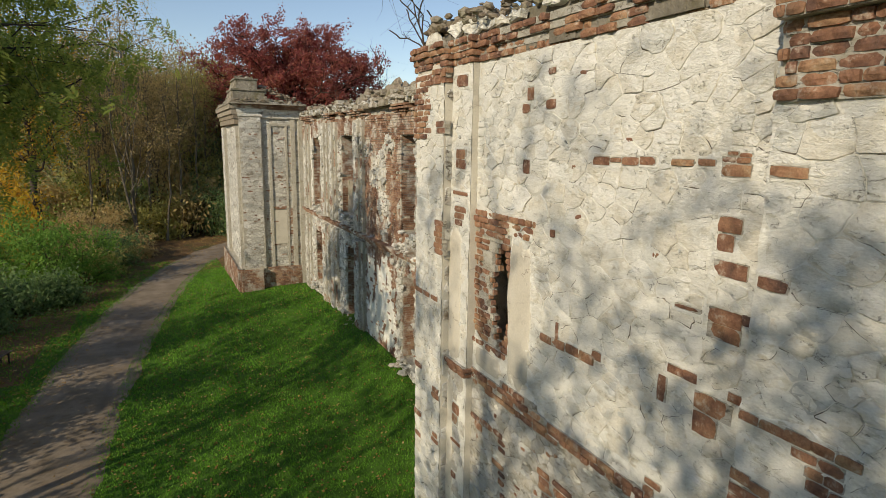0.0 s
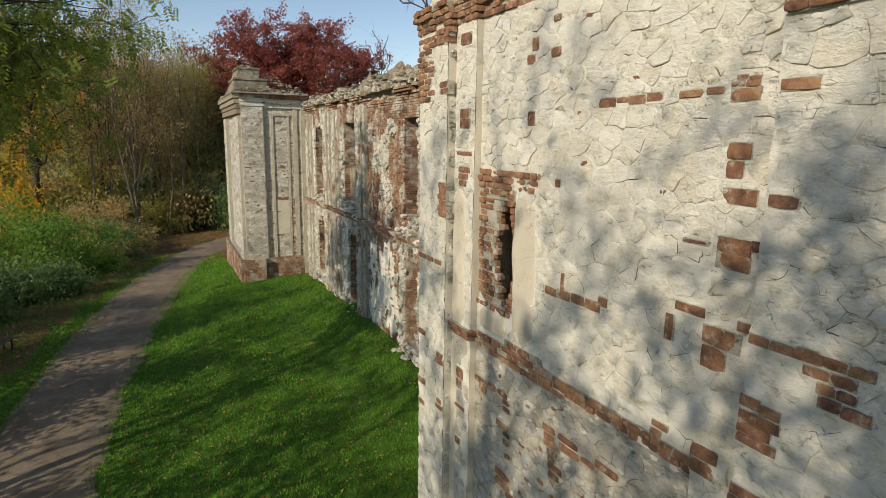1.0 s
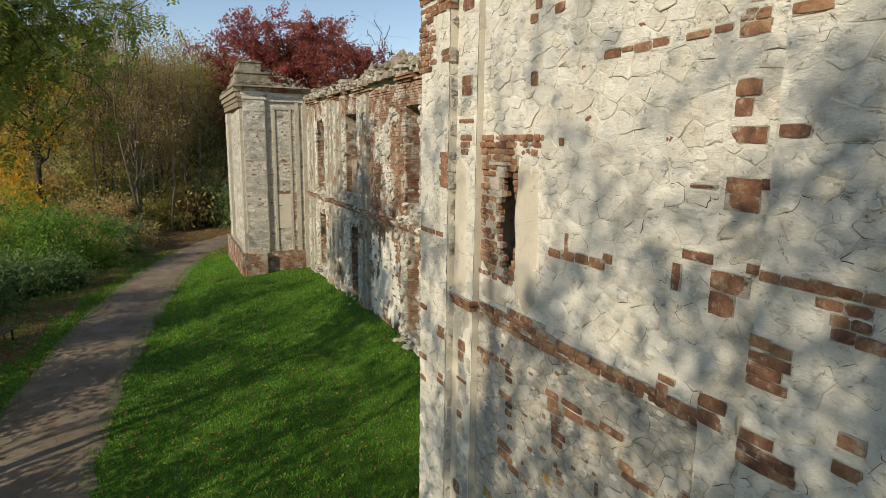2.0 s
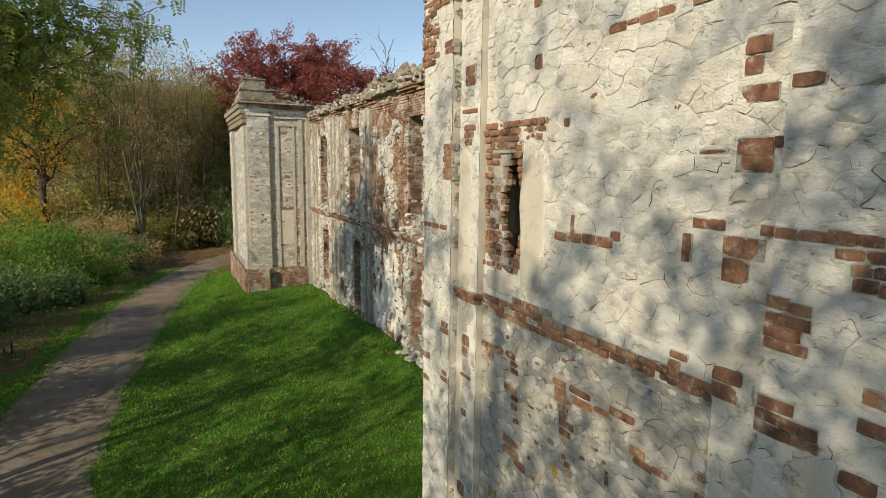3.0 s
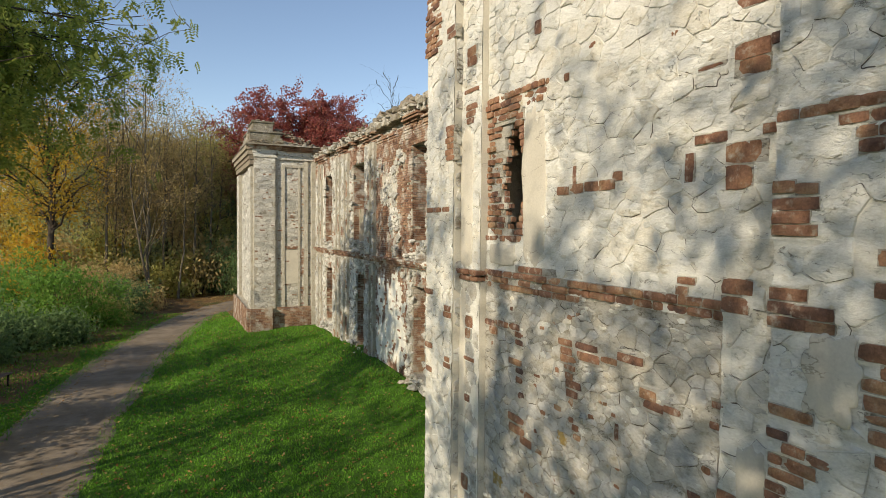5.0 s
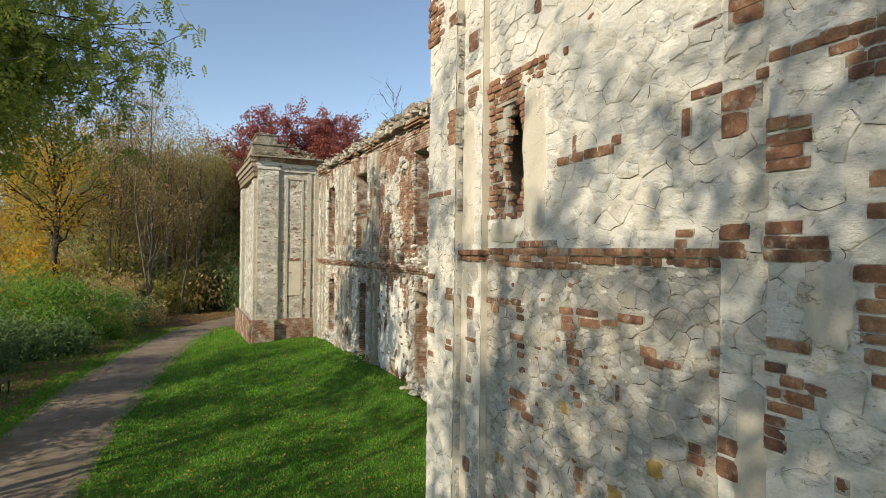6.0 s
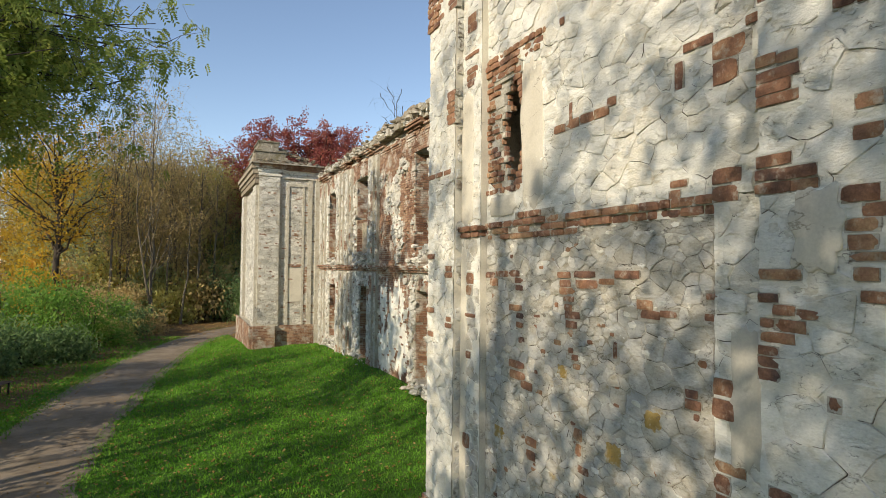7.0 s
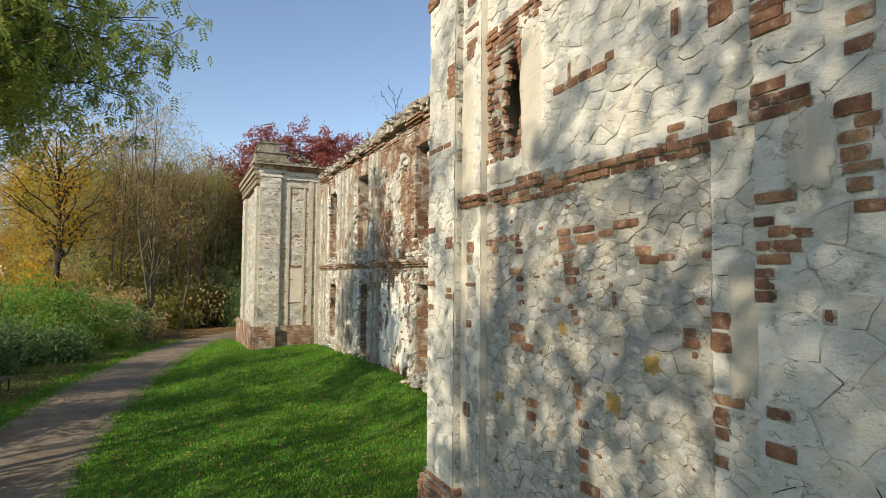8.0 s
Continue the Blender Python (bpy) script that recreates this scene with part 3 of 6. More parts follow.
def near_wall():
    wall = core("wall_west", F_PANEL, (-14, 9.0), (-0.8, 10.2), [SLIT], 1.05, M_MORTAR)
    tagged(wall, "tall ruined palace wall of whitewashed limestone rubble with brick patches", "wall", kind="structure")
    # unseen walls, added to enclose the block and keep the slit dark
    back = Soup()
    back.box((5.135, 8.0, -0.8), (9.4, 9.0, 10.1))
    back.box((8.8, -14, -0.8), (9.6, 8.0, 9.0))
    back.box((4.2, -15, -0.8), (9.6, -14, 9.5))
    inner = back.make("wall_inner", M_MORTAR)
    tagged(inner, "unseen inner and end walls added to close off the ruined block", "wall", kind="structure")
    # block added behind the slit so that no sky light reaches the cavity
    cavity = Soup()
    cavity.box((4.72, 6.1, 6.0), (5.05, 7.6, 7.85))
    cavity.make("cavity_core", M_RUBBLE, wall)
    layers = Soup()
    layers.box((STEP_X, 2.68, -0.8), (PANEL_X + 0.1, 3.27, 10.18))
    layers.box((PILASTER_X, -14, -0.8), (PANEL_X + 0.1, 2.68, 10.18))
    layers.box((END_STEP_X, 7.32, -0.8), (PANEL_X + 0.1, 7.95, 10.18))
    layers.box((END_X, 7.95, -0.8), (PANEL_X + 0.1, 8.97, 10.18))
    layers.make("pilaster", M_PLASTER, wall)
    return wall


WALL = near_wall()

PIL_A = [(2.60, 6.56, 0.16, 0.08), (2.44, 6.54, 0.15, 0.07), (2.52, 6.44, 0.32, 0.08), (2.55, 6.35, 0.26, 0.08), (2.52, 6.26, 0.31, 0.07), (2.55, 5.82, 0.26, 0.08), (2.60, 5.72, 0.19, 0.08), (2.38, 5.71, 0.28, 0.08), (2.56, 5.62, 0.27, 0.08), (2.33, 5.62, 0.19, 0.07)]
PIL_B = [(2.51, 5.0, 0.31, 0.07), (2.60, 4.83, 0.15, 0.06), (2.48, 4.75, 0.16, 0.07), (2.31, 4.73, 0.15, 0.06), (2.61, 4.65, 0.1, 0.06), (2.44, 4.64, 0.23, 0.08), (2.53, 4.55, 0.25, 0.07), (2.60, 4.45, 0.15, 0.06), (2.58, 4.37, 0.2, 0.07), (2.60, 4.28, 0.16, 0.08), (2.14, 4.16, 0.08, 0.09)]
PIL_C = [(1.91, 6.1, 0.16, 0.09), (1.92, 5.9, 0.17, 0.09), (1.97, 5.52, 0.22, 0.1), (1.88, 5.41, 0.15, 0.08), (1.96, 5.32, 0.2, 0.08), (1.96, 5.21, 0.17, 0.09), (1.92, 5.12, 0.23, 0.05), (1.94, 5.01, 0.14, 0.08), (1.88, 4.87, 0.17, 0.07), (2.51, 8.87, 0.26, 0.07), (2.53, 8.08, 0.21, 0.08)]
PIL_D = [(2.22, 7.06, 0.18, 0.08), (2.59, 7.05, 0.15, 0.07), (2.41, 7.05, 0.18, 0.07), (2.05, 7.06, 0.15, 0.07), (1.88, 7.06, 0.15, 0.07), (2.16, 6.96, 0.17, 0.06), (1.98, 6.96, 0.16, 0.07), (2.08, 6.87, 0.12, 0.07), (1.95, 6.87, 0.12, 0.07), (2.05, 6.78, 0.14, 0.08), (1.88, 6.77, 0.17, 0.08)]
STEP_A = [(3.13, 8.98, 0.09, 0.03), (3.02, 8.97, 0.1, 0.03), (3.16, 8.93, 0.12, 0.04), (3.03, 8.93, 0.11, 0.04), (3.09, 8.85, 0.25, 0.09), (3.09, 8.42, 0.2, 0.12), (3.12, 8.27, 0.15, 0.13), (3.05, 8.06, 0.3, 0.12), (3.05, 7.66, 0.3, 0.12), (2.83, 7.69, 0.12, 0.08), (3.05, 7.53, 0.3, 0.12)]
STEP_B = [(3.08, 6.87, 0.36, 0.16), (3.14, 6.68, 0.23, 0.18), (3.13, 5.81, 0.26, 0.12), (3.15, 5.66, 0.24, 0.12), (3.15, 4.06, 0.23, 0.13), (3.17, 3.88, 0.2, 0.15), (3.12, 3.41, 0.3, 0.08), (3.19, 3.27, 0.15, 0.14), (3.19, 3.13, 0.15, 0.09), (3.2, 2.9, 0.14, 0.09), (2.86, 7.03, 0.16, 0.07), (2.76, 6.95, 0.1, 0.07), (2.75, 6.82, 0.09, 0.1)]
COURSE = [(4.69, 8.87, 0.23, 0.08), (4.48, 8.885, 0.14, 0.04), (4.28, 8.88, 0.22, 0.07), (4.06, 8.89, 0.18, 0.07), (3.65, 8.89, 0.23, 0.05), (3.4, 8.9, 0.16, 0.05), (3.52, 7.03, 0.17, 0.07), (3.35, 7.03, 0.16, 0.08), (3.18, 7.03, 0.16, 0.08), (3.02, 7.03, 0.14, 0.08), (3.66, 6.8, 0.1, 0.24), (3.45, 7.63, 0.28, 0.03)]
MID = [(5.49, 6.70, 0.22, 0.09), (5.24, 6.71, 0.24, 0.1), (4.98, 6.72, 0.23, 0.1), (4.73, 6.72, 0.23, 0.1), (4.57, 6.8, 0.13, 0.09), (3.67, 5.81, 0.19, 0.06), (3.72, 5.68, 0.13, 0.14), (5.28, 6.86, 0.05, 0.2), (6.05, 8.75, 0.13, 0.16), (5.45, 8.0, 0.08, 0.08), (6.1, 9.45, 0.14, 0.1), (5.6, 9.48, 0.16, 0.1), (6.02, 9.62, 0.12, 0.14), (5.6, 9.85, 0.12, 0.06)]
LOW_A = [(5.39, 4.95, 0.24, 0.07), (5.37, 4.85, 0.2, 0.08), (5.33, 4.76, 0.3, 0.08), (5.3, 4.67, 0.19, 0.06), (5.31, 4.57, 0.13, 0.08), (5.23, 4.49, 0.26, 0.08), (5.25, 4.38, 0.19, 0.08), (5.27, 4.28, 0.1, 0.08), (5.26, 4.08, 0.08, 0.06), (5.18, 4.01, 0.1, 0.06), (5.15, 3.91, 0.12, 0.06), (5.01, 4.96, 0.35, 0.07), (4.98, 4.85, 0.36, 0.09), (4.65, 4.89, 0.23, 0.06), (4.34, 4.97, 0.34, 0.08)]
LOW_B = [(7.16, 4.92, 0.26, 0.08), (7.05, 4.82, 0.2, 0.1), (6.82, 4.94, 0.31, 0.08), (6.51, 4.95, 0.26, 0.08), (6.39, 4.86, 0.19, 0.07), (6.38, 4.76, 0.17, 0.07), (6.47, 4.49, 0.31, 0.08), (6.35, 4.39, 0.19, 0.07), (6.36, 4.27, 0.15, 0.07), (6.32, 4.07, 0.14, 0.09), (6.43, 3.74, 0.36, 0.09), (6.41, 3.6, 0.36, 0.1), (6.19, 3.5, 0.26, 0.1)]
LOW_C = [(4.09, 4.68, 0.2, 0.09), (4.02, 4.59, 0.24, 0.08), (3.79, 4.61, 0.19, 0.06), (3.3, 4.8, 0.11, 0.05), (3.34, 4.62, 0.09, 0.06), (3.41, 4.21, 0.1, 0.06), (3.53, 3.93, 0.13, 0.07), (3.51, 3.84, 0.16, 0.08), (4.51, 4.18, 0.05, 0.16), (5.13, 3.15, 0.15, 0.13), (5.12, 2.98, 0.1, 0.13)]
LOW_D = [(6.08, 2.81, 0.24, 0.11), (6.08, 2.64, 0.18, 0.11), (5.03, 2.78, 0.18, 0.08), (5.02, 2.46, 0.16, 0.11), (5.03, 2.3, 0.14, 0.11), (4.92, 2.1, 0.33, 0.12)]
PIL_E = [(2.5, 3.45, 0.2, 0.08), (2.5, 3.19, 0.22, 0.1)]
END_STEP = [(7.60, 9.90, 0.3, 0.15), (7.6, 8.86, 0.3, 0.13), (7.6, 8.72, 0.3, 0.13), (7.6, 8.29, 0.44, 0.05), (7.6, 8.05, 0.34, 0.08), (7.62, 7.95, 0.28, 0.08), (7.64, 7.85, 0.2, 0.08), (7.62, 4.86, 0.24, 0.16), (7.63, 4.68, 0.2, 0.15), (7.6, 4.3, 0.3, 0.05), (7.65, 3.7, 0.14, 0.1), (7.7, 2.4, 0.2, 0.2)]
END = [(8.05, 7.79, 0.28, 0.08), (8.05, 7.70, 0.22, 0.08), (8.08, 7.61, 0.28, 0.08), (8.05, 7.52, 0.22, 0.08), (8.08, 7.43, 0.28, 0.08), (8.05, 7.34, 0.3, 0.08), (8.05, 9.3, 0.3, 0.08), (8.05, 9.2, 0.3, 0.08), (8.5, 6.55, 0.26, 0.07), (8.2, 6.55, 0.26, 0.07), (8.8, 6.55, 0.26, 0.07), (8.8, 5.2, 0.26, 0.08), (8.1, 5.0, 0.2, 0.08), (8.1, 4.9, 0.26, 0.08), (8.1, 4.2, 0.18, 0.07), (8.1, 4.1, 0.24, 0.07), (8.8, 4.3, 0.28, 0.08), (8.8, 3.9, 0.24, 0.08)]


def skin_height(u, v, seed, level=0.0105):
    """How far the lime pointing stands before the wall face: thick smears above the string course, thin below."""
    big = noise.noise((u * 1.1, v * 1.4, seed))
    mid = noise.noise((u * 4.3, v * 5.5, seed + 3))
    small = noise.noise((u * 14, v * 18, seed + 7))
    return level + 0.0015 * smooth01(v, 5.6, 6.6) + 0.007 * big + 0.0065 * mid + 0.0032 * small


def lumps(us, vs, seeds, seed):
    """Soft swellings of the smeared lime over the stones, with hollows along their joints."""
    rng = random.Random(int(seed * 97))
    uu, vv = np.meshgrid(us, vs)
    for j, v in enumerate(vs):
        for i, u in enumerate(us):
            a, b = warped(u, v, 0.05)
            uu[j, i], vv[j, i] = 2 * u - a, 2 * v - b
    first, second, lift = np.full(uu.shape, 9.0), np.full(uu.shape, 9.0), np.zeros(uu.shape)
    for pu, pv in seeds:
        if not (us[0] - 0.5 < pu < us[-1] + 0.5 and vs[0] - 0.5 < pv < vs[-1] + 0.5):
            continue
        amp, tu, tv = rng.uniform(0.45, 1.2), rng.gauss(0, 0.035), rng.gauss(0, 0.05)
        d = np.hypot(uu - pu, (vv - pv) / 0.72)
        near = d < first
        second = np.where(near, first, np.minimum(second, d))
        lift = np.where(near, 0.016 * amp + (uu - pu) * tu + (vv - pv) * tv, lift)
        first = np.where(near, d, first)
    edge = np.clip((second - first) / 0.085, 0, 1)
    return lift * np.sqrt(edge) * (0.55 + 0.45 * edge)


def pointing(face, u0, u1, v0, v1, seed, holes=(), step=0.021, items=(), mat=None, seeds=()):
    """The uneven sheet of lime pointing that fills the joints, laps over the stones and lips up round the bricks."""
    nu, nv = int((u1 - u0) / step) + 1, int((v1 - v0) / step) + 1
    us, vs = np.linspace(u0, u1, nu), np.linspace(v0, v1, nv)
    h = np.array([[skin_height(u, v, seed) for u in us] for v in vs])
    if seeds:
        h += 0.75 * lumps(us, vs, seeds, seed) - 0.0035
    for bu, bv, w, t in items:
        i0, i1 = np.searchsorted(us, (bu - w / 2 - 0.04, bu + w / 2 + 0.04))
        j0, j1 = np.searchsorted(vs, (bv - t / 2 - 0.04, bv + t / 2 + 0.04))
        for j in range(j0, j1):
            for i in range(i0, i1):
                d = max(abs(us[i] - bu) - w / 2, abs(vs[j] - bv) - t / 2)
                lap = 0.010 * noise.noise((us[i] * 9, vs[j] * 9, seed + 11))
                if d > 0.004 + lap:
                    h[j, i] = max(h[j, i], 0.028 + 0.5 * lap - 0.30 * max(0.0, d - 0.012))
                else:
                    h[j, i] = min(h[j, i], 0.004)
    verts, faces = [], []
    for j, v in enumerate(vs):
        for i, u in enumerate(us):
            verts.append(face.at(u, v, h[j, i]))
    flip = face.u.cross(Vector((0, 0, 1))).dot(face.n) < 0
    for j in range(nv - 1):
        for i in range(nu - 1):
            cu, cv = (us[i] + us[i + 1]) / 2, (vs[j] + vs[j + 1]) / 2
            if any(a < cu < b and c < cv < d for a, b, c, d in holes):
                continue
            q = (j * nu + i, j * nu + i + 1, (j + 1) * nu + i + 1, (j + 1) * nu + i)
            faces.append(q[::-1] if flip else q)
    return obj("pointing", verts, faces, mat or M_SKIN, WALL, True)


def open_joint(soup, face, poly, rng, seed):
    """Ribbons for dirt-filled cracks, tapered and broken, along part of a stone's edge; the dark of the gap is put into
    their colour.
    """
    ring = [Vector(p) for p in poly]
    c = sum(ring, Vector((0, 0))) / len(ring)
    line = []
    for i, p in enumerate(ring):
        q = ring[(i + 1) % len(ring)]
        m = max(1, int((q - p).length / 0.035))
        line += [p.lerp(q, t / m) for t in range(m)]
    n = len(line)
    low = min(range(n), key=lambda i: line[i].y)
    for _ in range(rng.choice((0, 1, 1, 2, 3))):
        run = int(n * rng.uniform(0.10, 0.32))
        if run < 3:
            continue
        start = low - rng.randint(0, run) if rng.random() < 0.55 else rng.randrange(n)
        wide = rng.choice((0.0012, 0.0016, 0.002, 0.003, 0.005))
        verts = []
        for k in range(run + 1):
            p = line[(start + k) % n]
            d = (line[(start + k + 1) % n] - line[(start + k - 1) % n])
            d = Vector((-d.y, d.x)).normalized() if d.length > 1e-6 else Vector((0, 1))
            w = wide * (max(0.0, math.sin(math.pi * k / run)) ** 0.6) * rng.uniform(0.4, 1.3) + 0.0004
            p = p + (c - p).normalized() * 0.004 + d * rng.uniform(-0.003, 0.003)
            for e in (-1, 1):
                q = p + d * w * e
                verts.append(face.at(q.x, q.y, skin_height(q.x, q.y, seed) + (0.0035 if seed == 4.0 or (seed == 3.0 and q.y < 5.5) else 0.0040)))
        soup.add(verts, [(2 * k, 2 * k + 1, 2 * k + 3, 2 * k + 2) for k in range(run)])


def rects_of(items, pad=0.0):
    return [(u - w / 2 - pad, u + w / 2 + pad, v - h / 2 - pad, v + h / 2 + pad) for u, v, w, h in items]


def near_masonry():
    for items, face in ((PIL_A, F_PIL), (PIL_B, F_PIL), (PIL_C, F_PIL), (PIL_D, F_PIL), (PIL_E, F_PIL), (STEP_A, F_STEP), (STEP_B, F_STEP), (COURSE, F_PANEL), (MID, F_PANEL),
                        (LOW_A, F_PANEL), (LOW_B, F_PANEL), (LOW_C, F_PANEL), (LOW_D, F_PANEL), (END_STEP, F_ESTEP), (END, F_END)):
        brick_group(face, items, 0.042, WALL)
    # string course: a proud upper row, a lower row set back
    brick_course(F_PANEL, 3.27, 7.32, 5.635, 0.08, 0.070, WALL, deep=0.2, ragged=0.026, miss=0.06)
    brick_course(F_PANEL, 3.34, 7.32, 5.545, 0.08, 0.045, WALL, deep=0.2, ragged=0.024, miss=0.08)
    brick_course(F_PANEL, 5.2, 7.32, 5.46, 0.075, 0.03, WALL, miss=0.15)
    brick_course(F_ESTEP, 7.32, 8.0, 5.61, 0.08, 0.09, WALL, deep=0.2)
    brick_course(F_ESTEP, 7.32, 7.95, 5.52, 0.08, 0.05, WALL)
    brick_course(F_PANEL, 5.6, 6.5, 5.73, 0.08, 0.06, WALL, miss=0.3)
    # flat arch over the slit and the broken jamb beside it
    brick_course(F_PANEL, 5.9, 7.32, 8.05, 0.08, 0.045, WALL, length=0.14)
    brick_course(F_PANEL, 5.95, 7.32, 7.96, 0.08, 0.04, WALL)
    brick_course(F_PANEL, 6.5, 7.32, 7.87, 0.08, 0.035, WALL)
    brick_course(F_PANEL, 5.95, 6.3, 7.87, 0.08, 0.04, WALL)
    brick_course(F_PANEL, 6.6, 7.2, 7.78, 0.08, 0.035, WALL)
    v, k = 6.12, 0
    while v < 7.75:
        t = min(1, max(0, (v - 6.16) / 1.5))
        edge = 6.66 + 0.24 * math.sin(math.pi * t) + BRICK_RNG.uniform(-0.07, 0.09)
        right = 6.60 - 0.22 * max(0, math.sin(math.pi * t)) ** 0.7 + BRICK_RNG.uniform(-0.02, 0.02)
        u = edge
        bed(F_PANEL, edge + 0.05, 7.33, v - 0.045, v + 0.045, -0.022 + BRICK_RNG.uniform(-0.012, 0.008))
        for d, w in ((-0.05, 0.12), (-0.01, 0.20), (0.012, 0.22), (0.016, 0.22)):
            brick(F_PANEL, u + w / 2, v + BRICK_RNG.uniform(-0.010, 0.010), w - BRICK_RNG.uniform(0.012, 0.05), BRICK_RNG.uniform(0.060, 0.080), d + BRICK_RNG.uniform(-0.04, 0.015), WALL, deep=0.07, turn=4)
            u += w * BRICK_RNG.uniform(0.85, 1.0)
            if u > 7.4:
                break
        brick(F_PANEL, right - 0.09, v, 0.18, 0.084, 0.012, WALL, deep=0.12, turn=3)
        v += 0.09
        k += 1
    brick_course(F_PANEL, 6.4, 6.95, 6.12, 0.08, 0.03, WALL, length=0.14)
    # capital of the nearer pilaster, a brick head with a projecting foot
    for i in range(9):
        v = 9.38 + 0.088 * i
        out = 0.07 if i == 0 else (0.16 if i >= 6 else 0.05)
        brick_course(F_PIL, -1.2, 2.66 - (0.06 if i in (2, 4) else 0), v, 0.078, out, WALL, deep=0.2)
    # cornice over panel and far pilaster
    for i, (v, out) in enumerate(((10.17, 0.045), (10.26, 0.06), (10.35, 0.10), (10.44, 0.125))):
        brick_course(F_PANEL, 2.66, 7.32, v, 0.08, out, WALL, deep=0.24, ragged=0.035, miss=0.05 + 0.08 * i)
        brick_course(F_ESTEP, 7.32, 7.95, v, 0.08, out, WALL, deep=0.24, ragged=0.03)
        brick_course(F_END, 7.92, 9.1, v, 0.08, out - 0.02, WALL, deep=0.24, ragged=0.03)
    for i in range(11):
        v = 9.12 + 0.09 * i
        brick_course(F_END, 8.62 - 0.25 * BRICK_RNG.random() - (0.5 if i > 8 else 0), 9.02, v, 0.08, 0.04, WALL)
    brick_course(F_END, 7.98, 8.4, 9.98, 0.08, 0.04, WALL, miss=0.2)
    brick_course(F_END, 7.96, 8.3, 10.07, 0.08, 0.05, WALL)
    # base of the far pilaster
    for i in range(10):
        v = 0.30 + 0.09 * i
        brick_course(F_END, 7.9, 9.08, v, 0.08, 0.14 - 0.01 * max(0, i - 6) ** 2, WALL, deep=0.24)
    plaster_patch(F_PANEL, 5.84, 6.36, 5.80, 7.80, 0.020, 3, WALL, rag=0.14)
    plaster_patch(F_ESTEP, 7.55, 7.93, 5.66, 7.75, 0.02, 4, WALL, rag=0.05)
    plaster_patch(F_ESTEP, 7.72, 7.94, 1.3, 5.4, 0.02, 5, WALL, rag=0.05)
    plaster_patch(F_PANEL, 6.5, 7.2, 5.75, 6.05, 0.03, 6, WALL)
    plaster_patch(F_STEP, 2.78, 3.10, 3.45, 4.55, 0.026, 7, WALL, rag=0.16)
    plaster_patch(F_PIL, 2.08, 2.42, 5.02, 5.60, 0.034, 9, WALL, rag=0.16)

    for u, v, w, h, k in ((4.0, 3.58, 0.20, 0.17, 61), (5.43, 3.81, 0.17, 0.15, 62), (6.9, 2.72, 0.24, 0.16, 63), (4.55, 3.1, 0.24, 0.22, 64)):
        plaster_patch(F_PANEL, u - w / 2, u + w / 2, v - h / 2, v + h / 2, 0.020, k, WALL, M_OCHRE, rag=0.2)
    marks = Soup()
    strokes = random.Random(23)
    for _ in range(90):
        u, v = strokes.gauss(6.2, 0.75), strokes.gauss(2.5, 0.5)
        if not (4.4 < u < 7.25 and 1.2 < v < 3.9):
            continue
        lean, tall, w = strokes.uniform(-0.05, 0.05), strokes.uniform(0.03, 0.10), strokes.uniform(0.003, 0.008)
        ring = [(u - w, v), (u + w, v), (u + w + lean, v + tall), (u - w * 0.5 + lean, v + tall)]
        marks.add([F_PANEL.at(a, b, skin_height(a, b, 3.0) + 0.012) for a, b in ring], [(0, 1, 2, 3)])
    tagged(marks.make("scratched_marks", M_JOINT, WALL), kind="stuff")
    # chips of brick wedged into the joints
    chips = random.Random(19)
    for _ in range(50):
        u, v = chips.uniform(3.4, 7.2), chips.uniform(1.2, 5.3)
        w = chips.choice((0.06, 0.09, 0.13))
        brick(F_PANEL, u, v, w, chips.uniform(0.03, 0.065), 0.026, WALL, deep=0.06, turn=9)
    for _ in range(7):
        u, v = chips.uniform(3.4, 7.2), chips.uniform(6.0, 9.9)
        if not (6.0 < u and v < 8.1):
            brick(F_PANEL, u, v, chips.choice((0.05, 0.08, 0.11)), chips.uniform(0.04, 0.07), 0.026, WALL, deep=0.06, turn=15)
    groups = (PIL_A + PIL_B + PIL_C + PIL_D + PIL_E, STEP_A + STEP_B, COURSE + MID + LOW_A + LOW_B + LOW_C + LOW_D, END_STEP, END)
    zones = ((F_PIL, (-6.0, 2.66, -0.2, 9.36), 0.36, groups[0], 0.021), (F_STEP, (2.70, 3.25, -0.2, 10.12), 0.29, groups[1], 0.021),
             (F_PANEL, (3.30, 7.30, -0.2, 5.42), 0.215, groups[2], 0.018), (F_PANEL, (3.30, 7.30, 5.68, 10.12), 0.29, groups[2], 0.018),
             (F_ESTEP, (7.34, 7.93, -0.2, 10.12), 0.25, groups[3], 0.016), (F_END, (7.97, 8.95, 1.1, 10.05), 0.27, groups[4], 0.015))
    stones = []
    rng = random.Random(21)
    joints = Soup()
    seeds = {F_PIL: [], F_STEP: [], F_PANEL: [], F_ESTEP: [], F_END: []}
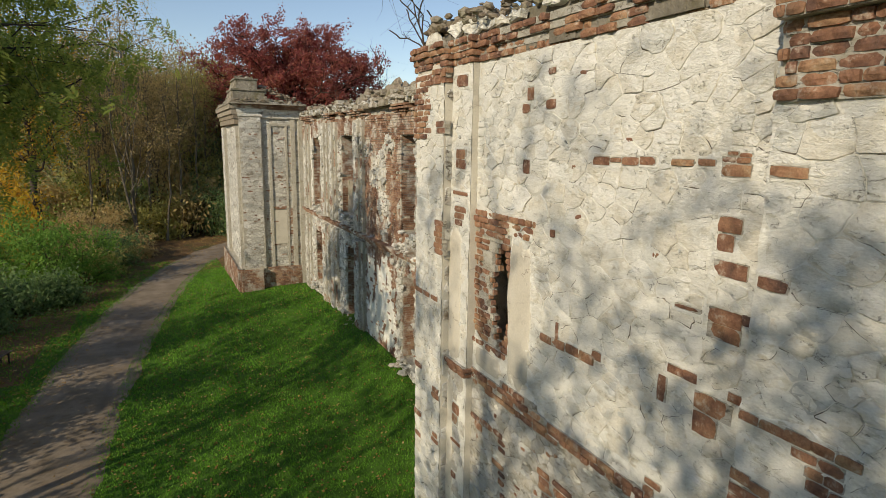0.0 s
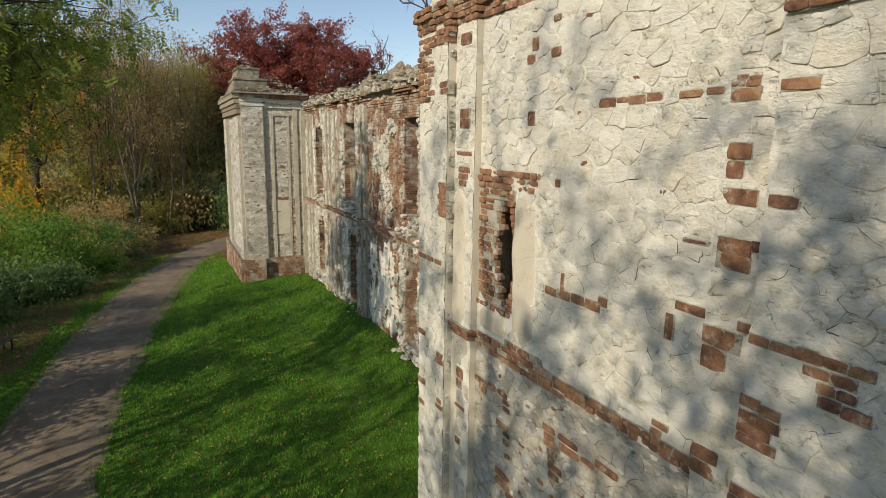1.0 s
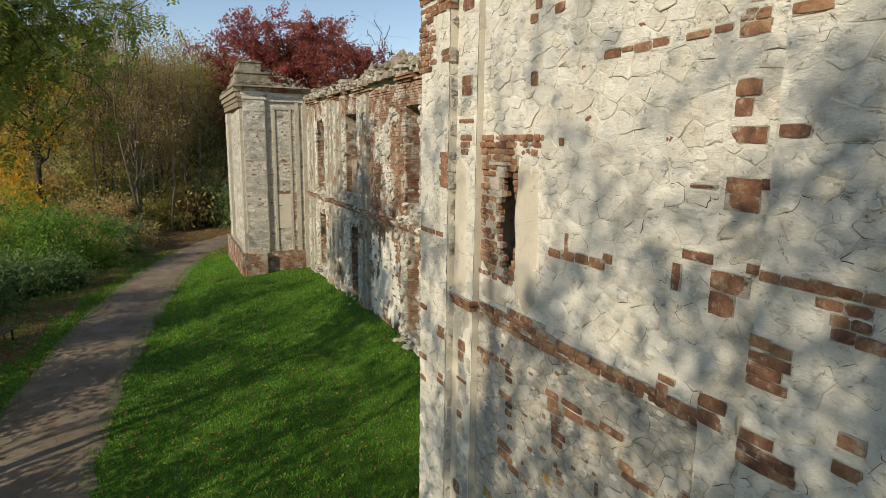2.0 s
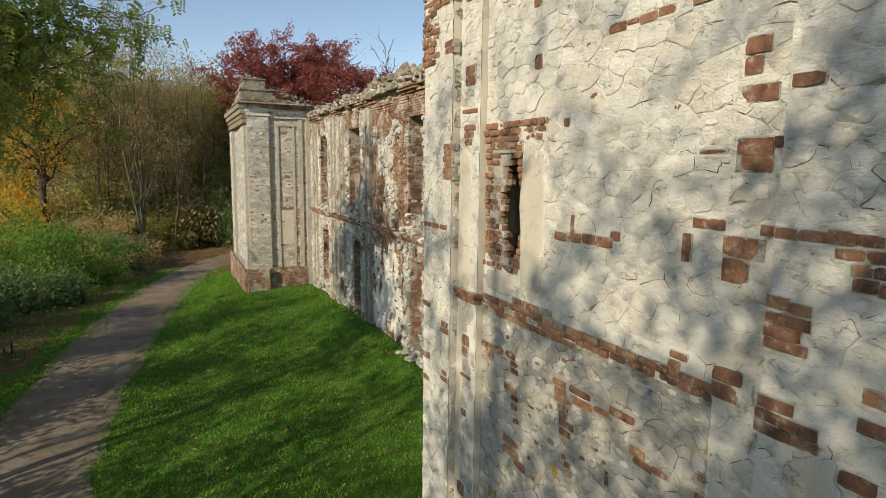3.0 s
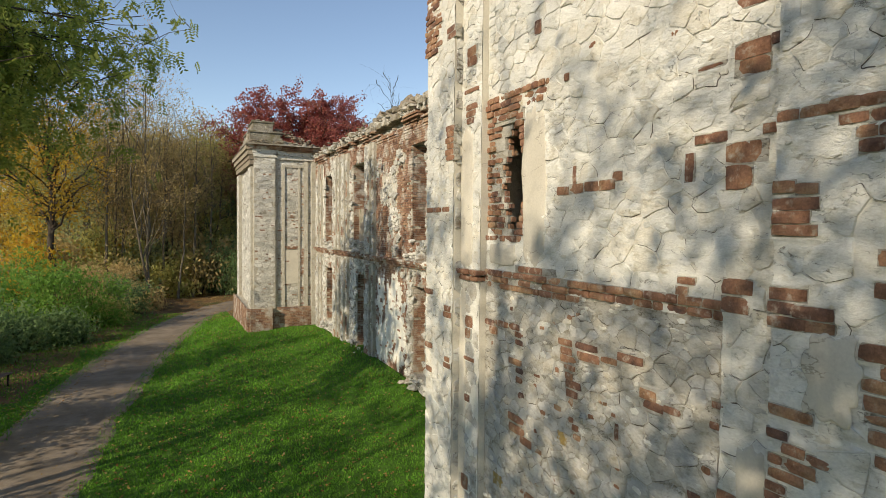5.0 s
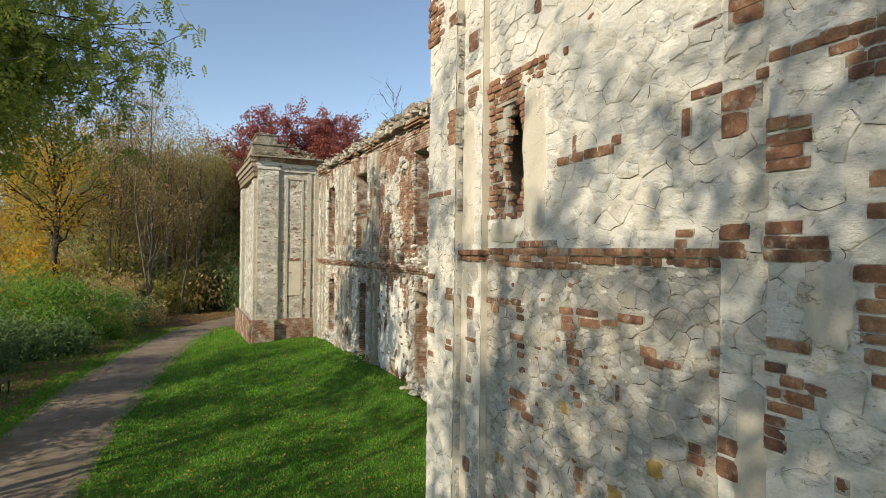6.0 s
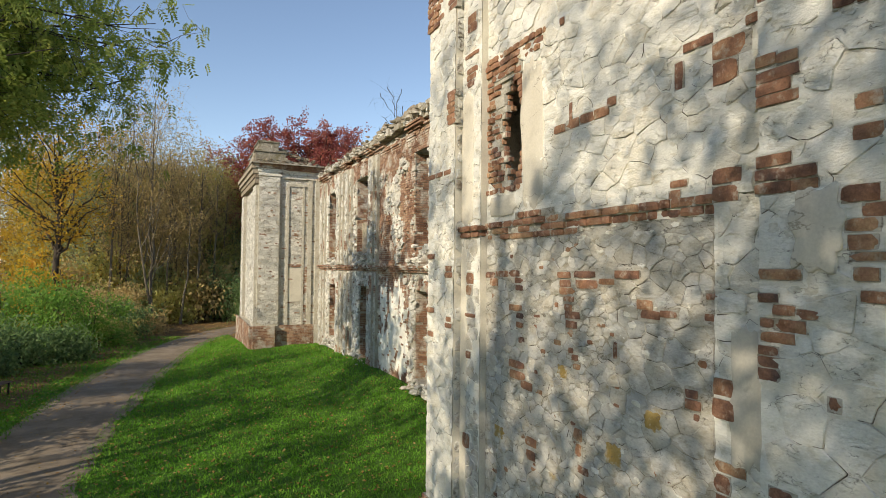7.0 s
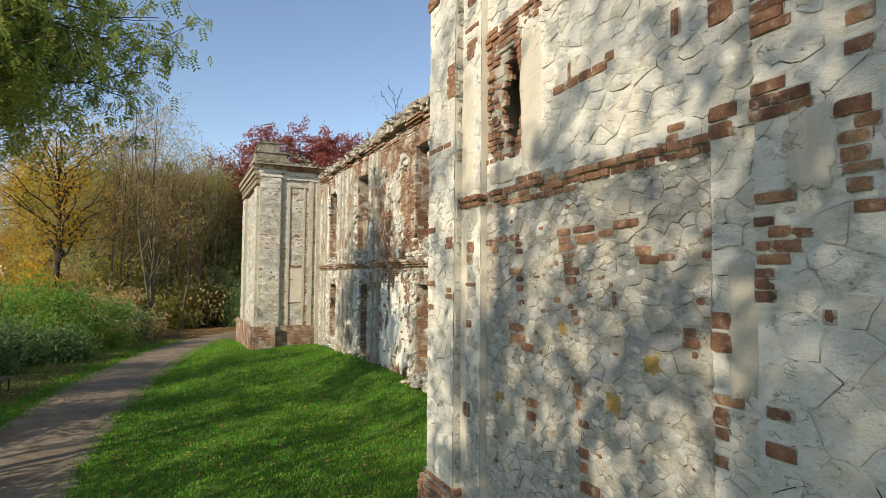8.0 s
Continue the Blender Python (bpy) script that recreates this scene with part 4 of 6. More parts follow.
    for face, (u0, u1, v0, v1), size, items, proud in zones:
        seed = {F_PIL: 1.0, F_STEP: 2.0, F_PANEL: 3.0, F_ESTEP: 4.0, F_END: 5.0}[face]
        holes = rects_of(items, -0.01) + [(SLIT[0] + 0.02, 7.30, SLIT[2] - 0.05, 8.0)]
        for poly in rubble_cells(u0, u1, v0, v1, size, rng, seeds=seeds[face]):
            if inside(poly, holes if face is F_PANEL else holes[:-1]):
                continue
            s = stone_shape(face, poly, rng, 0.008, proud, 0.0055)
            if s:
                if max(p[0] for p in poly) > 0.3 and (face is F_ESTEP or (face is F_PANEL and poly[0][1] < 5.5) or rng.random() < 0.85):
                    open_joint(joints, face, poly, rng, seed)
                cu = sum(p[0] for p in poly) / len(poly)
                cv = sum(p[1] for p in poly) / len(poly)
                low = face in (F_PANEL, F_ESTEP) and cv < 5.45
                stones.append(((cu - 3.0) ** 2 + 0.35 * (cv - 6.3) ** 2, s, low))
    stones.sort(key=lambda q: q[0])
    rest, rest_low = Soup(), Soup()
    for i, (_, s, low) in enumerate(stones):
        if i < 300:
            obj("stone", s[0], s[1], M_STONE_LOW if low else M_STONE, WALL, True)
        else:
            (rest_low if low else rest).add(*s)
    tagged(rest.make("rubble_stones", M_STONE_REST, WALL, True), kind="stuff")
    tagged(rest_low.make("bare_rubble_stones", M_STONE_LOW, WALL, True), kind="stuff")
    tagged(joints.make("open_joints", M_JOINT, WALL), kind="stuff")
    spalls = Soup()
    rng = random.Random(64)
    for _ in range(900):
        u, v = rng.uniform(1.2, 7.25), rng.uniform(1.5, 10.0)
        face, seed, level = (F_PIL, 1.0, 9.2) if u < 2.62 else (F_STEP, 2.0, 10.0) if 2.74 < u < 3.2 else (F_PANEL, 3.0, 10.0)
        if v > level or (2.62 <= u <= 2.74) or (3.2 <= u <= 3.34) or (u > 5.8 and 5.4 < v < 8.1):
            continue
        k, r, turn = rng.randint(5, 7), rng.uniform(0.018, 0.06), rng.uniform(0, 6.28)
        ring = [(u + 1.5 * r * rng.uniform(0.6, 1.1) * math.cos(turn + 6.283 * i / k), v + 0.8 * r * rng.uniform(0.6, 1.1) * math.sin(turn + 6.283 * i / k)) for i in range(k)]
        s = stone_shape(face, ring, rng, skin_height(u, v, seed) - 0.004, 0.018, 0.0)
        if s:
            spalls.add(*s)
    tagged(spalls.make("stone_spalls", M_STONE_REST, WALL), kind="stuff")
    pointing(F_PIL, -6.0, 0.31, -0.2, 9.34, 1.0, step=0.06)
    pointing(F_PIL, 0.3, 2.675, -0.2, 5.2, 1.0, items=groups[0], seeds=seeds[F_PIL])
    pointing(F_PIL, 0.3, 2.675, 5.2, 9.34, 1.0, items=groups[0], seeds=seeds[F_PIL])
    pointing(F_STEP, 2.69, 3.265, -0.2, 10.13, 2.0, items=groups[1], seeds=seeds[F_STEP])
    pointing(F_PANEL, 3.28, 7.315, -0.2, 5.50, 3.0, items=groups[2], mat=M_SKIN_LOW)
    pointing(F_PANEL, 3.28, 7.315, 5.50, 10.13, 3.0, holes=[(6.34, 7.32, 6.07, 7.98)], items=groups[2], seeds=seeds[F_PANEL])
    pointing(F_ESTEP, 7.325, 7.945, -0.2, 10.13, 4.0, items=groups[3])
    pointing(F_END, 7.955, 8.965, 1.1, 10.08, 5.0, items=groups[4], seeds=seeds[F_END])
    # return face of the far pilaster
    rubble_joined("return_stones", F_ENDRET, [(END_X + 0.01, END_STEP_X + 0.02, 1.2, 10.0)], 0.2, 33, WALL, M_STONE_FAR, proud=0.01)
    # broken parapet: whitewashed stubs, brown rubble above and behind
    F_PAR = Face((4.02, 0, 0), (0, 1, 0), (-1, 0, 0))
    stub = Soup()
    rng = random.Random(70)
    u = -13.9
    while u < 9.0:
        w = rng.uniform(0.3, 0.8)
        top = 10.62 + 0.14 * noise.noise((u * 0.8, 0.0, 2.0)) + rng.uniform(-0.05, 0.08)
        stub.box((4.03 + rng.uniform(0, 0.05), u, 10.15), (5.1, min(u + w, 9.05) - 0.006, top))
        u += w
    stub.make("parapet", M_STONE_OLD, WALL)
    rubble_joined("parapet_stones", F_PAR, [(7.0, 9.0, 10.5, 10.74), (2.6, 7.0, 10.5, 10.66)], 0.34, 73, WALL, M_STONE_REST, proud=0.07)
    heap("wall_top_rubble", ((4.35, 1.0, 10.62), (4.35, 8.95, 10.66)), 71, WALL, n=420, size=0.085, spread=0.4, rise=0.22, mat=M_RUBBLE)
    heap("wall_top_stones", ((4.15, 7.2, 10.70), (4.15, 8.95, 10.72)), 72, WALL, n=60, size=0.11, spread=0.18, rise=0.15, mat=M_RUBBLE)


near_masonry()
BED.make("mortar_bed", M_SKIN_LOW, WALL)


# ---- the set-back wing ----
WING_X = 7.86
F_WING = Face((WING_X, 0, 0), (0, 1, 0), (-1, 0, 0))
SOCKETS = [(u + 0.35 * ((k * 7) % 3 - 1), v + 0.12 * ((k * 5) % 4 - 1.5)) for k, (u, v) in enumerate((u, v) for v in (2.2, 3.4, 6.2, 7.6, 8.8) for u in (20.4, 23.2, 28.2, 30.2, 34.4))]
SOCKETS = [(u - 0.09, u + 0.11, v - 0.13, v + 0.13) for u, v in SOCKETS]
WING_HOLES = [(18.4, 19.75, 5.75, 9.3), (25.4, 27.45, 5.6, 9.25), (31.4, 33.2, 5.3, 9.2), (18.4, 19.6, 0.9, 4.15), (25.35, 26.75, 0.6, 4.1), (31.1, 32.9, 1.0, 4.0)]


def crumble(name, x0, x1, y0, y1, top, floor, mat, parent, step=0.09, seed=0.0, ledge=0.16, rough=0.10):
    """A broken mass of masonry: heights over a plan, in uneven ledges, with steep sides."""
    nx, ny = int((x1 - x0) / step) + 1, int((y1 - y0) / step) + 1
    verts, faces = [], []
    for j in range(ny + 1):
        for i in range(nx + 1):
            x, y = x0 + (x1 - x0) * i / nx, y0 + (y1 - y0) * j / ny
            z = top(x, y) + rough * 2.2 * noise.noise((x * 1.5, y * 1.5, seed)) + rough * 1.4 * noise.noise((x * 4.1, y * 4.1, seed))
            k = z / ledge
            z = ledge * (math.floor(k) + smooth01(k - math.floor(k), 0.35, 0.65)) + 0.5 * rough * noise.noise((x * 9, y * 9, seed))
            z = max(floor, z)
            if i in (0, nx) or j in (0, ny):
                z = floor
            jx, jy = 0.5 * step * noise.noise((x * 7, y * 7, 3.0)), 0.5 * step * noise.noise((x * 7, y * 7, 9.0))
            verts.append((x + jx, y + jy, z))
    for j in range(ny):
        for i in range(nx):
            a = j * (nx + 1) + i
            faces.append((a, a + 1, a + nx + 2, a + nx + 1))
    return obj(name, verts, faces, mat, parent)


def wing():
    wall = core("wall_wing", F_WING, (9.0, 35.6), (-0.8, 10.15), WING_HOLES + SOCKETS, 1.0, M_MORTAR)
    tagged(wall, "ruined two-storey palace wing wall with empty window openings", "wall", kind="structure")
    shut = Soup()
    shut.box((11.8, 9.0, -0.8), (12.6, 41.0, 8.5))
    shut.make("wall_back", M_MORTAR)
    tagged(bpy.data.objects["wall_back"], "rear wall of the roofless wing", "wall", kind="structure")
    # infill set deep in the openings
    fill = Soup()
    fill.box((8.35, 18.4, 0.9), (8.75, 19.6, 3.75))
    fill.box((8.2, 25.35, 0.6), (8.7, 26.75, 2.9))
    fill.box((8.3, 31.1, 0.9), (8.7, 32.9, 3.0))
    fill.box((8.15, 25.4, 5.6), (8.7, 27.45, 7.15))
    fill.box((8.2, 31.4, 5.3), (8.7, 33.2, 7.1))
    for u0, u1, v0, v1 in SOCKETS:
        fill.box((WING_X + 0.32, u0 - 0.01, v0 - 0.01), (WING_X + 0.6, u1 + 0.01, v1 + 0.01))
    fill.make("infill", M_RUBBLE, wall)
    def bare(u, v):
        """Where the facing has fallen and shows brick."""
        n = noise.noise((u * 0.55, v * 0.4, 2.0)) + 0.5 * noise.noise((u * 1.7, v * 1.3, 6.0))
        lean = 0.75 * smooth01(u, 24.9, 23.6) * smooth01(u, 17.0, 19.0) * (0.5 + 0.5 * smooth01(v, 3.6, 4.6)) + 0.6 * smooth01(v, 8.9, 9.5) - 0.58
        if 20.2 < u < 23.7 and 0.4 < v < 4.3:
            lean += 0.8
        if 21.3 < u < 23.4 and 7.2 < v < 8.5:
            lean -= 0.9 * (1 - abs(u - 22.2) / 1.2)
        return n + lean > 0.0
    brickwork("brick_facing", F_WING, [(9.2, 35.3, 0.2, 10.0)], 51, wall, 0.0, 0.03, holes=WING_HOLES + SOCKETS, keep=0.97, mask=bare)
    brickwork("brick_spots", F_WING, [(17.0, 35.3, 0.4, 10.0)], 52, wall, 0.03, 0.03, holes=WING_HOLES + SOCKETS, keep=0.05)
    # brick jambs on the far side of each opening
    for i, (u0, u1, v0, v1) in enumerate(WING_HOLES):
        jamb = Face((0, u1 + 0.0, 0), (1, 0, 0), (0, -1, 0))
        brickwork("jamb_bricks", jamb, [(WING_X + 0.03, WING_X + 0.95, v0 + 0.05, v1 - 0.05)], 60 + i, wall, 0.0, 0.02, keep=0.93)
    rubble_joined("rubble_stones", F_WING, [(15.0, 35.3, 0.0, 4.78), (15.0, 35.3, 5.05, 10.0)], 0.36, 54, wall, M_STONE_FAR, 0.0, 0.085, holes=WING_HOLES + SOCKETS, gap=0.016, mask=lambda u, v: not bare(u, v))
    plaster_patch(F_WING, 21.2, 23.2, 7.1, 8.5, 0.02, 16, wall, rag=0.25)
    for k, (a, b, c, d) in enumerate(((20.3, 21.5, 0.7, 3.2), (21.3, 22.5, 1.0, 4.1), (22.4, 23.7, 0.6, 2.4), (22.7, 23.6, 2.6, 4.2), (20.6, 21.2, 3.2, 4.2), (26.9, 27.8, 0.8, 4.4), (33.3, 33.9, 5.4, 9.4))):
        plaster_patch(F_WING, a, b, c, d, 0.028, 17 + k, wall, M_SKIN, rag=0.34)
    # pilaster strips
    strips = Soup()
    STRIPS = ((23.8, 1.25), (27.95, 1.1), (29.55, 1.2), (33.6, 1.2))
    for u, w in STRIPS:
        for a, b in ((0.0, 4.7), (5.1, 9.9)):
            strips.box((WING_X - 0.16, u, a), (WING_X - 0.004, u + w, b))
            strips.box((WING_X - 0.26, u + 0.28, a), (WING_X - 0.16, u + w - 0.28, b - 0.02))
    strips.make("pilaster_strip", M_MORTAR, wall)
    for u, w in STRIPS:
        for x, a, b in ((WING_X - 0.16, u + 0.02, u + 0.26), (WING_X - 0.26, u + 0.30, u + w - 0.30), (WING_X - 0.16, u + w - 0.26, u + w - 0.02)):
            f = Face((x, 0, 0), (0, 1, 0), (-1, 0, 0))
            rubble_joined("strip_stones", f, [(a, b, 0.5, 4.6), (a, b, 5.15, 9.8)], 0.3, int(a * 10), wall, M_STONE_FAR, 0.0, 0.05, mask=lambda p, q: noise.noise((p * 1.3, q * 0.9, 5.0)) > -0.25)
            brickwork("strip_bricks", f, [(a, b, 0.5, 4.6), (a, b, 5.15, 9.8)], int(a * 11), wall, 0.0, 0.02, keep=0.85, mask=lambda p, q: noise.noise((p * 1.3, q * 0.9, 5.0)) < -0.22)
    # string course and cornice
    for v, out, u0 in ((4.80, 0.10, 17.0), (4.89, 0.18, 17.0), (4.98, 0.24, 17.0)):
        brickwork("string_course", F_WING, [(u0, 35.2, v, v + 0.09)], int(v * 100), wall, 0.02, out, keep=0.9)
    for k, (v, out) in enumerate(((9.80, 0.10), (9.89, 0.14), (9.98, 0.12), (10.07, 0.2), (10.16, 0.30), (10.25, 0.36))):
        brickwork("cornice_bricks", F_WING, [(9.1, 35.3, v, v + 0.09)], int(v * 100), wall, -0.05, out, keep=0.9, mask=lambda p, q, k=k: noise.noise((p * 0.8, 0.15 * k, 8.0)) + 0.4 * noise.noise((p * 2.7, 0.6 * k, 3.0)) > -0.08 - 0.05 * (k < 4))
    F_HEAD = Face((WING_X - 0.16, 0, 0), (0, 1, 0), (-1, 0, 0))
    top = Soup()
    top.box((WING_X + 0.06, 9.05, 10.1), (WING_X + 0.9, 35.2, 10.40))
    top.make("wall_head", M_MORTAR, wall)
    rubble_joined("parapet_stones", F_HEAD, [(9.1, 35.2, 10.33, 10.64)], 0.36, 62, wall, M_STONE_FAR, 0.02, 0.16, gap=0.02, mask=lambda u, v: noise.noise((u * 0.9, 1.0, 1.0)) > -0.05)
    crumble("crumbled_head", WING_X - 0.16, WING_X + 0.95, 9.05, 35.2, lambda x, y: 10.48 + 0.46 * smooth01(-y, -25.5, -24) + 0.34 * noise.noise((y * 0.75, 2.0, 4.0)) + 0.22 * noise.noise((y * 2.3, 5.0, 4.0)) + 0.16 * smooth01(y, 28, 31) - 0.30 * smooth01(-x, -WING_X - 0.05, -WING_X + 0.16), 10.30, M_RUBBLE, wall, 0.085, 6.0, 0.17, 0.17)
    rng = random.Random(76)
    blocks = Soup()
    u = 15.0
    while u < 35.0:
        w = rng.uniform(0.18, 0.6)
        for v0 in (10.32, 10.52, 10.72):
            if noise.noise((u * 0.55, v0 * 1.1, 14.0)) + rng.uniform(-0.2, 0.2) > -0.10 + 1.0 * (v0 - 10.32) - 0.45 * smooth01(u, 25.2, 24.0):
                x = WING_X - 0.22 + 0.35 * (v0 - 10.32) + rng.uniform(-0.14, 0.10)
                blocks.block((x, u, v0), (x + 0.5, u + w - 0.02, v0 + rng.uniform(0.14, 0.21)), rng, 0.04)
        u += w
    tagged(blocks.make("parapet_blocks", M_RUBBLE_PALE, wall), kind="stuff")
    heap("wall_top_rubble", ((7.95, 9.5, 10.5), (7.95, 24.0, 10.6)), 73, wall, n=260, size=0.085, spread=0.4, rise=0.25)
    heap("wall_top_rubble", ((7.95, 24.0, 10.5), (8.0, 35.0, 10.55)), 74, wall, n=260, size=0.085, spread=0.4, rise=0.3)
    heap("wall_top_stones", ((7.75, 17.5, 10.5), (7.75, 34.0, 10.4)), 75, wall, n=90, size=0.17, spread=0.22, rise=0.3, mat=M_RUBBLE_PALE)
    for u0, u1 in ((18.0, 20.0), (24.6, 27.4), (30.4, 33.4)):
        heap("sill_rubble", ((7.8, u0, 4.9), (7.8, u1, 5.0)), int(u0), wall, n=45, size=0.16, spread=0.16, rise=0.6, mat=M_STONE_FAR)
        heap("base_rubble", ((7.7, u0, 0.5), (7.7, u1, 0.6)), int(u0) + 100, wall, n=14, size=0.16, spread=0.2, rise=0.3, mat=M_STONE_FAR)


wing()


# ---- corner tower ----
T_Y, T_X = 35.35, 4.2


def tower():
    base = Soup()
    base.box((T_X, T_Y, -1.6), (11.0, 43.3, 10.6))
    body = base.make("wall_tower", M_MORTAR)
    tagged(body, "whitewashed corner tower with brick plinth and broken cornice", "tower", kind="structure")
    front = Face((0, T_Y, 0), (1, 0, 0), (0, -1, 0))
    side = Face((T_X, 0, 0), (0, 1, 0), (-1, 0, 0))
    rubble_joined("rubble_stones", front, [(5.42, 7.8, 1.5, 10.2)], 0.46, 81, body, M_STONE_FAR, 0.0, 0.022, holes=[(5.9, 6.75, 2.7, 4.9)], gap=0.012, flat=0.48)
    rubble_joined("rubble_stones", side, [(35.4, 43.2, 1.5, 9.8)], 0.36, 82, body, M_STONE_FAR, 0.0, 0.05, gap=0.014, flat=0.48)
    # layered pilasters of the front and the side
    pil = Soup()
    pil.box((T_X - 0.06, T_Y - 0.20, 1.4), (5.36, T_Y + 0.02, 10.32))
    pil.box((5.36, T_Y - 0.06, 1.4), (5.52, T_Y + 0.02, 10.2))
    pil.box((5.78, T_Y - 0.09, 1.4), (5.92, T_Y + 0.02, 9.9))
    pil.box((6.72, T_Y - 0.07, 1.4), (6.84, T_Y + 0.02, 9.9))
    pil.box((7.05, T_Y - 0.10, 1.4), (7.3, T_Y + 0.02, 10.2))
    pil.box((7.5, T_Y - 0.18, 0.3), (7.86, T_Y + 0.02, 10.2))
    pil.box((5.9, T_Y - 0.08, 9.78), (7.1, T_Y + 0.02, 9.93))
    pil.box((T_X - 0.22, T_Y + 0.0, 1.4), (T_X + 0.02, T_Y + 1.25, 9.75))
    pil.box((T_X - 0.22, 41.9, 1.4), (T_X + 0.02, 43.35, 9.75))
    pil.make("pilaster", M_MORTAR, body)
    brickwork("brick_spots", front, [(5.5, 7.8, 1.6, 9.5)], 87, body, 0.02, 0.02, keep=0.05)
    pf0 = Face((0, T_Y - 0.20, 0), (1, 0, 0), (0, -1, 0))
    brickwork("brick_spots", pf0, [(T_X, 5.3, 1.6, 9.5)], 88, body, 0.012, 0.015, keep=0.045)
    pf = Face((0, T_Y - 0.20, 0), (1, 0, 0), (0, -1, 0))
    rubble_joined("pilaster_stones", pf, [(T_X - 0.04, 5.34, 1.5, 10.25)], 0.42, 83, body, M_STONE_FAR, 0.0, 0.025, gap=0.012, flat=0.48)
    ps = Face((T_X - 0.22, 0, 0), (0, 1, 0), (-1, 0, 0))
    rubble_joined("pilaster_stones", ps, [(35.37, 36.58, 1.5, 9.7), (41.92, 43.3, 1.5, 9.7)], 0.32, 84, body, M_STONE_FAR, 0.0, 0.03, gap=0.014, flat=0.48)
    panel = Soup()
    panel.box((5.94, T_Y - 0.035, 2.85), (6.71, T_Y + 0.02, 4.88))
    panel.make("plaster_panel", M_PLASTER, body)
    brickwork("brick_patch", front, [(5.8, 6.85, 4.92, 5.1), (6.75, 7.1, 3.2, 4.9), (6.85, 7.1, 1.6, 2.6), (6.3, 7.0, 6.6, 6.7)], 85, body, 0.0, 0.05, keep=0.6)
    # plinth
    pl = Soup()
    pl.box((T_X - 0.30, T_Y - 0.55, -1.6), (5.15, T_Y + 0.02, 1.42))
    pl.box((5.15, T_Y - 0.12, -1.0), (7.86, T_Y + 0.02, 1.42))
    pl.box((T_X - 0.45, T_Y - 0.30, -1.6), (T_X + 0.02, 43.5, 1.42))
    pl.make("plinth", M_MORTAR, body)
    for f, rs in ((Face((0, T_Y - 0.55, 0), (1, 0, 0), (0, -1, 0)), [(T_X - 0.30, 5.15, -0.8, 1.44)]), (Face((0, T_Y - 0.12, 0), (1, 0, 0), (0, -1, 0)), [(5.15, 7.5, -0.2, 1.44)]),
                  (Face((T_X - 0.45, 0, 0), (0, 1, 0), (-1, 0, 0)), [(T_Y - 0.3, 43.5, -1.4, 1.44)]), (Face((0, T_Y - 0.30, 0), (1, 0, 0), (0, -1, 0)), [(T_X - 0.45, T_X - 0.29, -1.0, 1.44)]), (Face((T_X - 0.30, 0, 0), (0, 1, 0), (-1, 0, 0)), [(T_Y - 0.55, T_Y - 0.29, -1.0, 1.44)]), (Face((5.15, 0, 0), (0, 1, 0), (1, 0, 0)), [(T_Y - 0.55, T_Y - 0.13, -0.8, 1.44)])):
        brickwork("plinth_bricks", f, rs, 86 + int(rs[0][0]), body, 0.0, 0.02, keep=0.97)
    # plain frieze, a thin brick cornice, a wide eave over the lane side
    fr = Soup()
    fr.box((T_X - 0.10, T_Y - 0.26, 10.30), (5.45, T_Y + 0.02, 10.52))
    fr.box((5.45, T_Y - 0.14, 10.22), (7.9, T_Y + 0.02, 10.46))
    fr.box((T_X - 0.14, T_Y - 0.30, 10.525), (5.55, T_Y + 0.02, 10.74))
    fr.box((5.55, T_Y - 0.18, 10.465), (7.9, T_Y + 0.02, 10.72))
    fr.make("frieze", M_STONE_FAR, body)
    co = Soup()
    for z0, o, rise in ((9.86, 0.22, 0.30), (10.165, 0.27, 0.24), (10.41, 0.36, 0.28), (10.695, 0.46, 0.28)):
        i = (z0 - 9.86) / 0.14
        co.box((T_X - 0.05 - o, T_Y - 0.12 - 0.03 * i, z0), (T_X + 0.02, 43.35 + o * 0.5, z0 + rise))
    co.box((T_X - 0.5, T_Y - 0.62, 11.0), (5.75, T_Y + 0.3, 11.06))
    co.box((5.75, T_Y - 0.48, 10.95), (7.9, T_Y + 0.3, 11.0))
    co.make("cornice", M_RUBBLE, body)
    for k, (z, o) in enumerate(((10.74, 0.36), (10.83, 0.44), (10.92, 0.54))):
        brickwork("cornice_bricks", Face((0, T_Y - o, 0), (1, 0, 0), (0, -1, 0)), [(T_X - 0.32 - 0.07 * k, 5.75, z, z + 0.09), (5.75, 7.85, z - 0.04, z + 0.05)], 91 + k, body, 0.0, 0.02, keep=0.95)
        bk = Soup()
        bk.box((T_X - 0.30 - 0.07 * k, T_Y - o + 0.01, z), (5.75, T_Y + 0.3, z + 0.085))
        bk.box((5.75, T_Y - o + 0.01, z - 0.04), (7.9, T_Y + 0.3, z + 0.045))
        bk.make("cornice_bed", M_BRICK_FAR, body)
    HEAD_X = [3.6, 3.75, 3.88, 4.0, 4.1, 4.2, 5.15, 5.3, 5.6, 5.75, 6.3, 7.0, 7.9]
    HEAD_Z = [11.05, 11.2, 11.75, 11.8, 12.35, 12.55, 12.45, 11.95, 11.75, 11.5, 11.3, 11.12, 11.0]
    stone = Soup()
    stone.box((3.92, T_Y - 0.30, 11.03), (5.62, T_Y + 2.2, 11.70))
    stone.box((3.84, T_Y - 0.38, 11.70), (5.70, T_Y + 2.3, 11.80))
    stone.box((4.10, T_Y - 0.14, 11.80), (5.24, T_Y + 2.0, 12.30))
    stone.box((4.04, T_Y - 0.20, 12.30), (5.30, T_Y + 2.1, 12.38))
    stone.make("head_pedestal", M_STONE_OLD, body)
    courses = Soup()
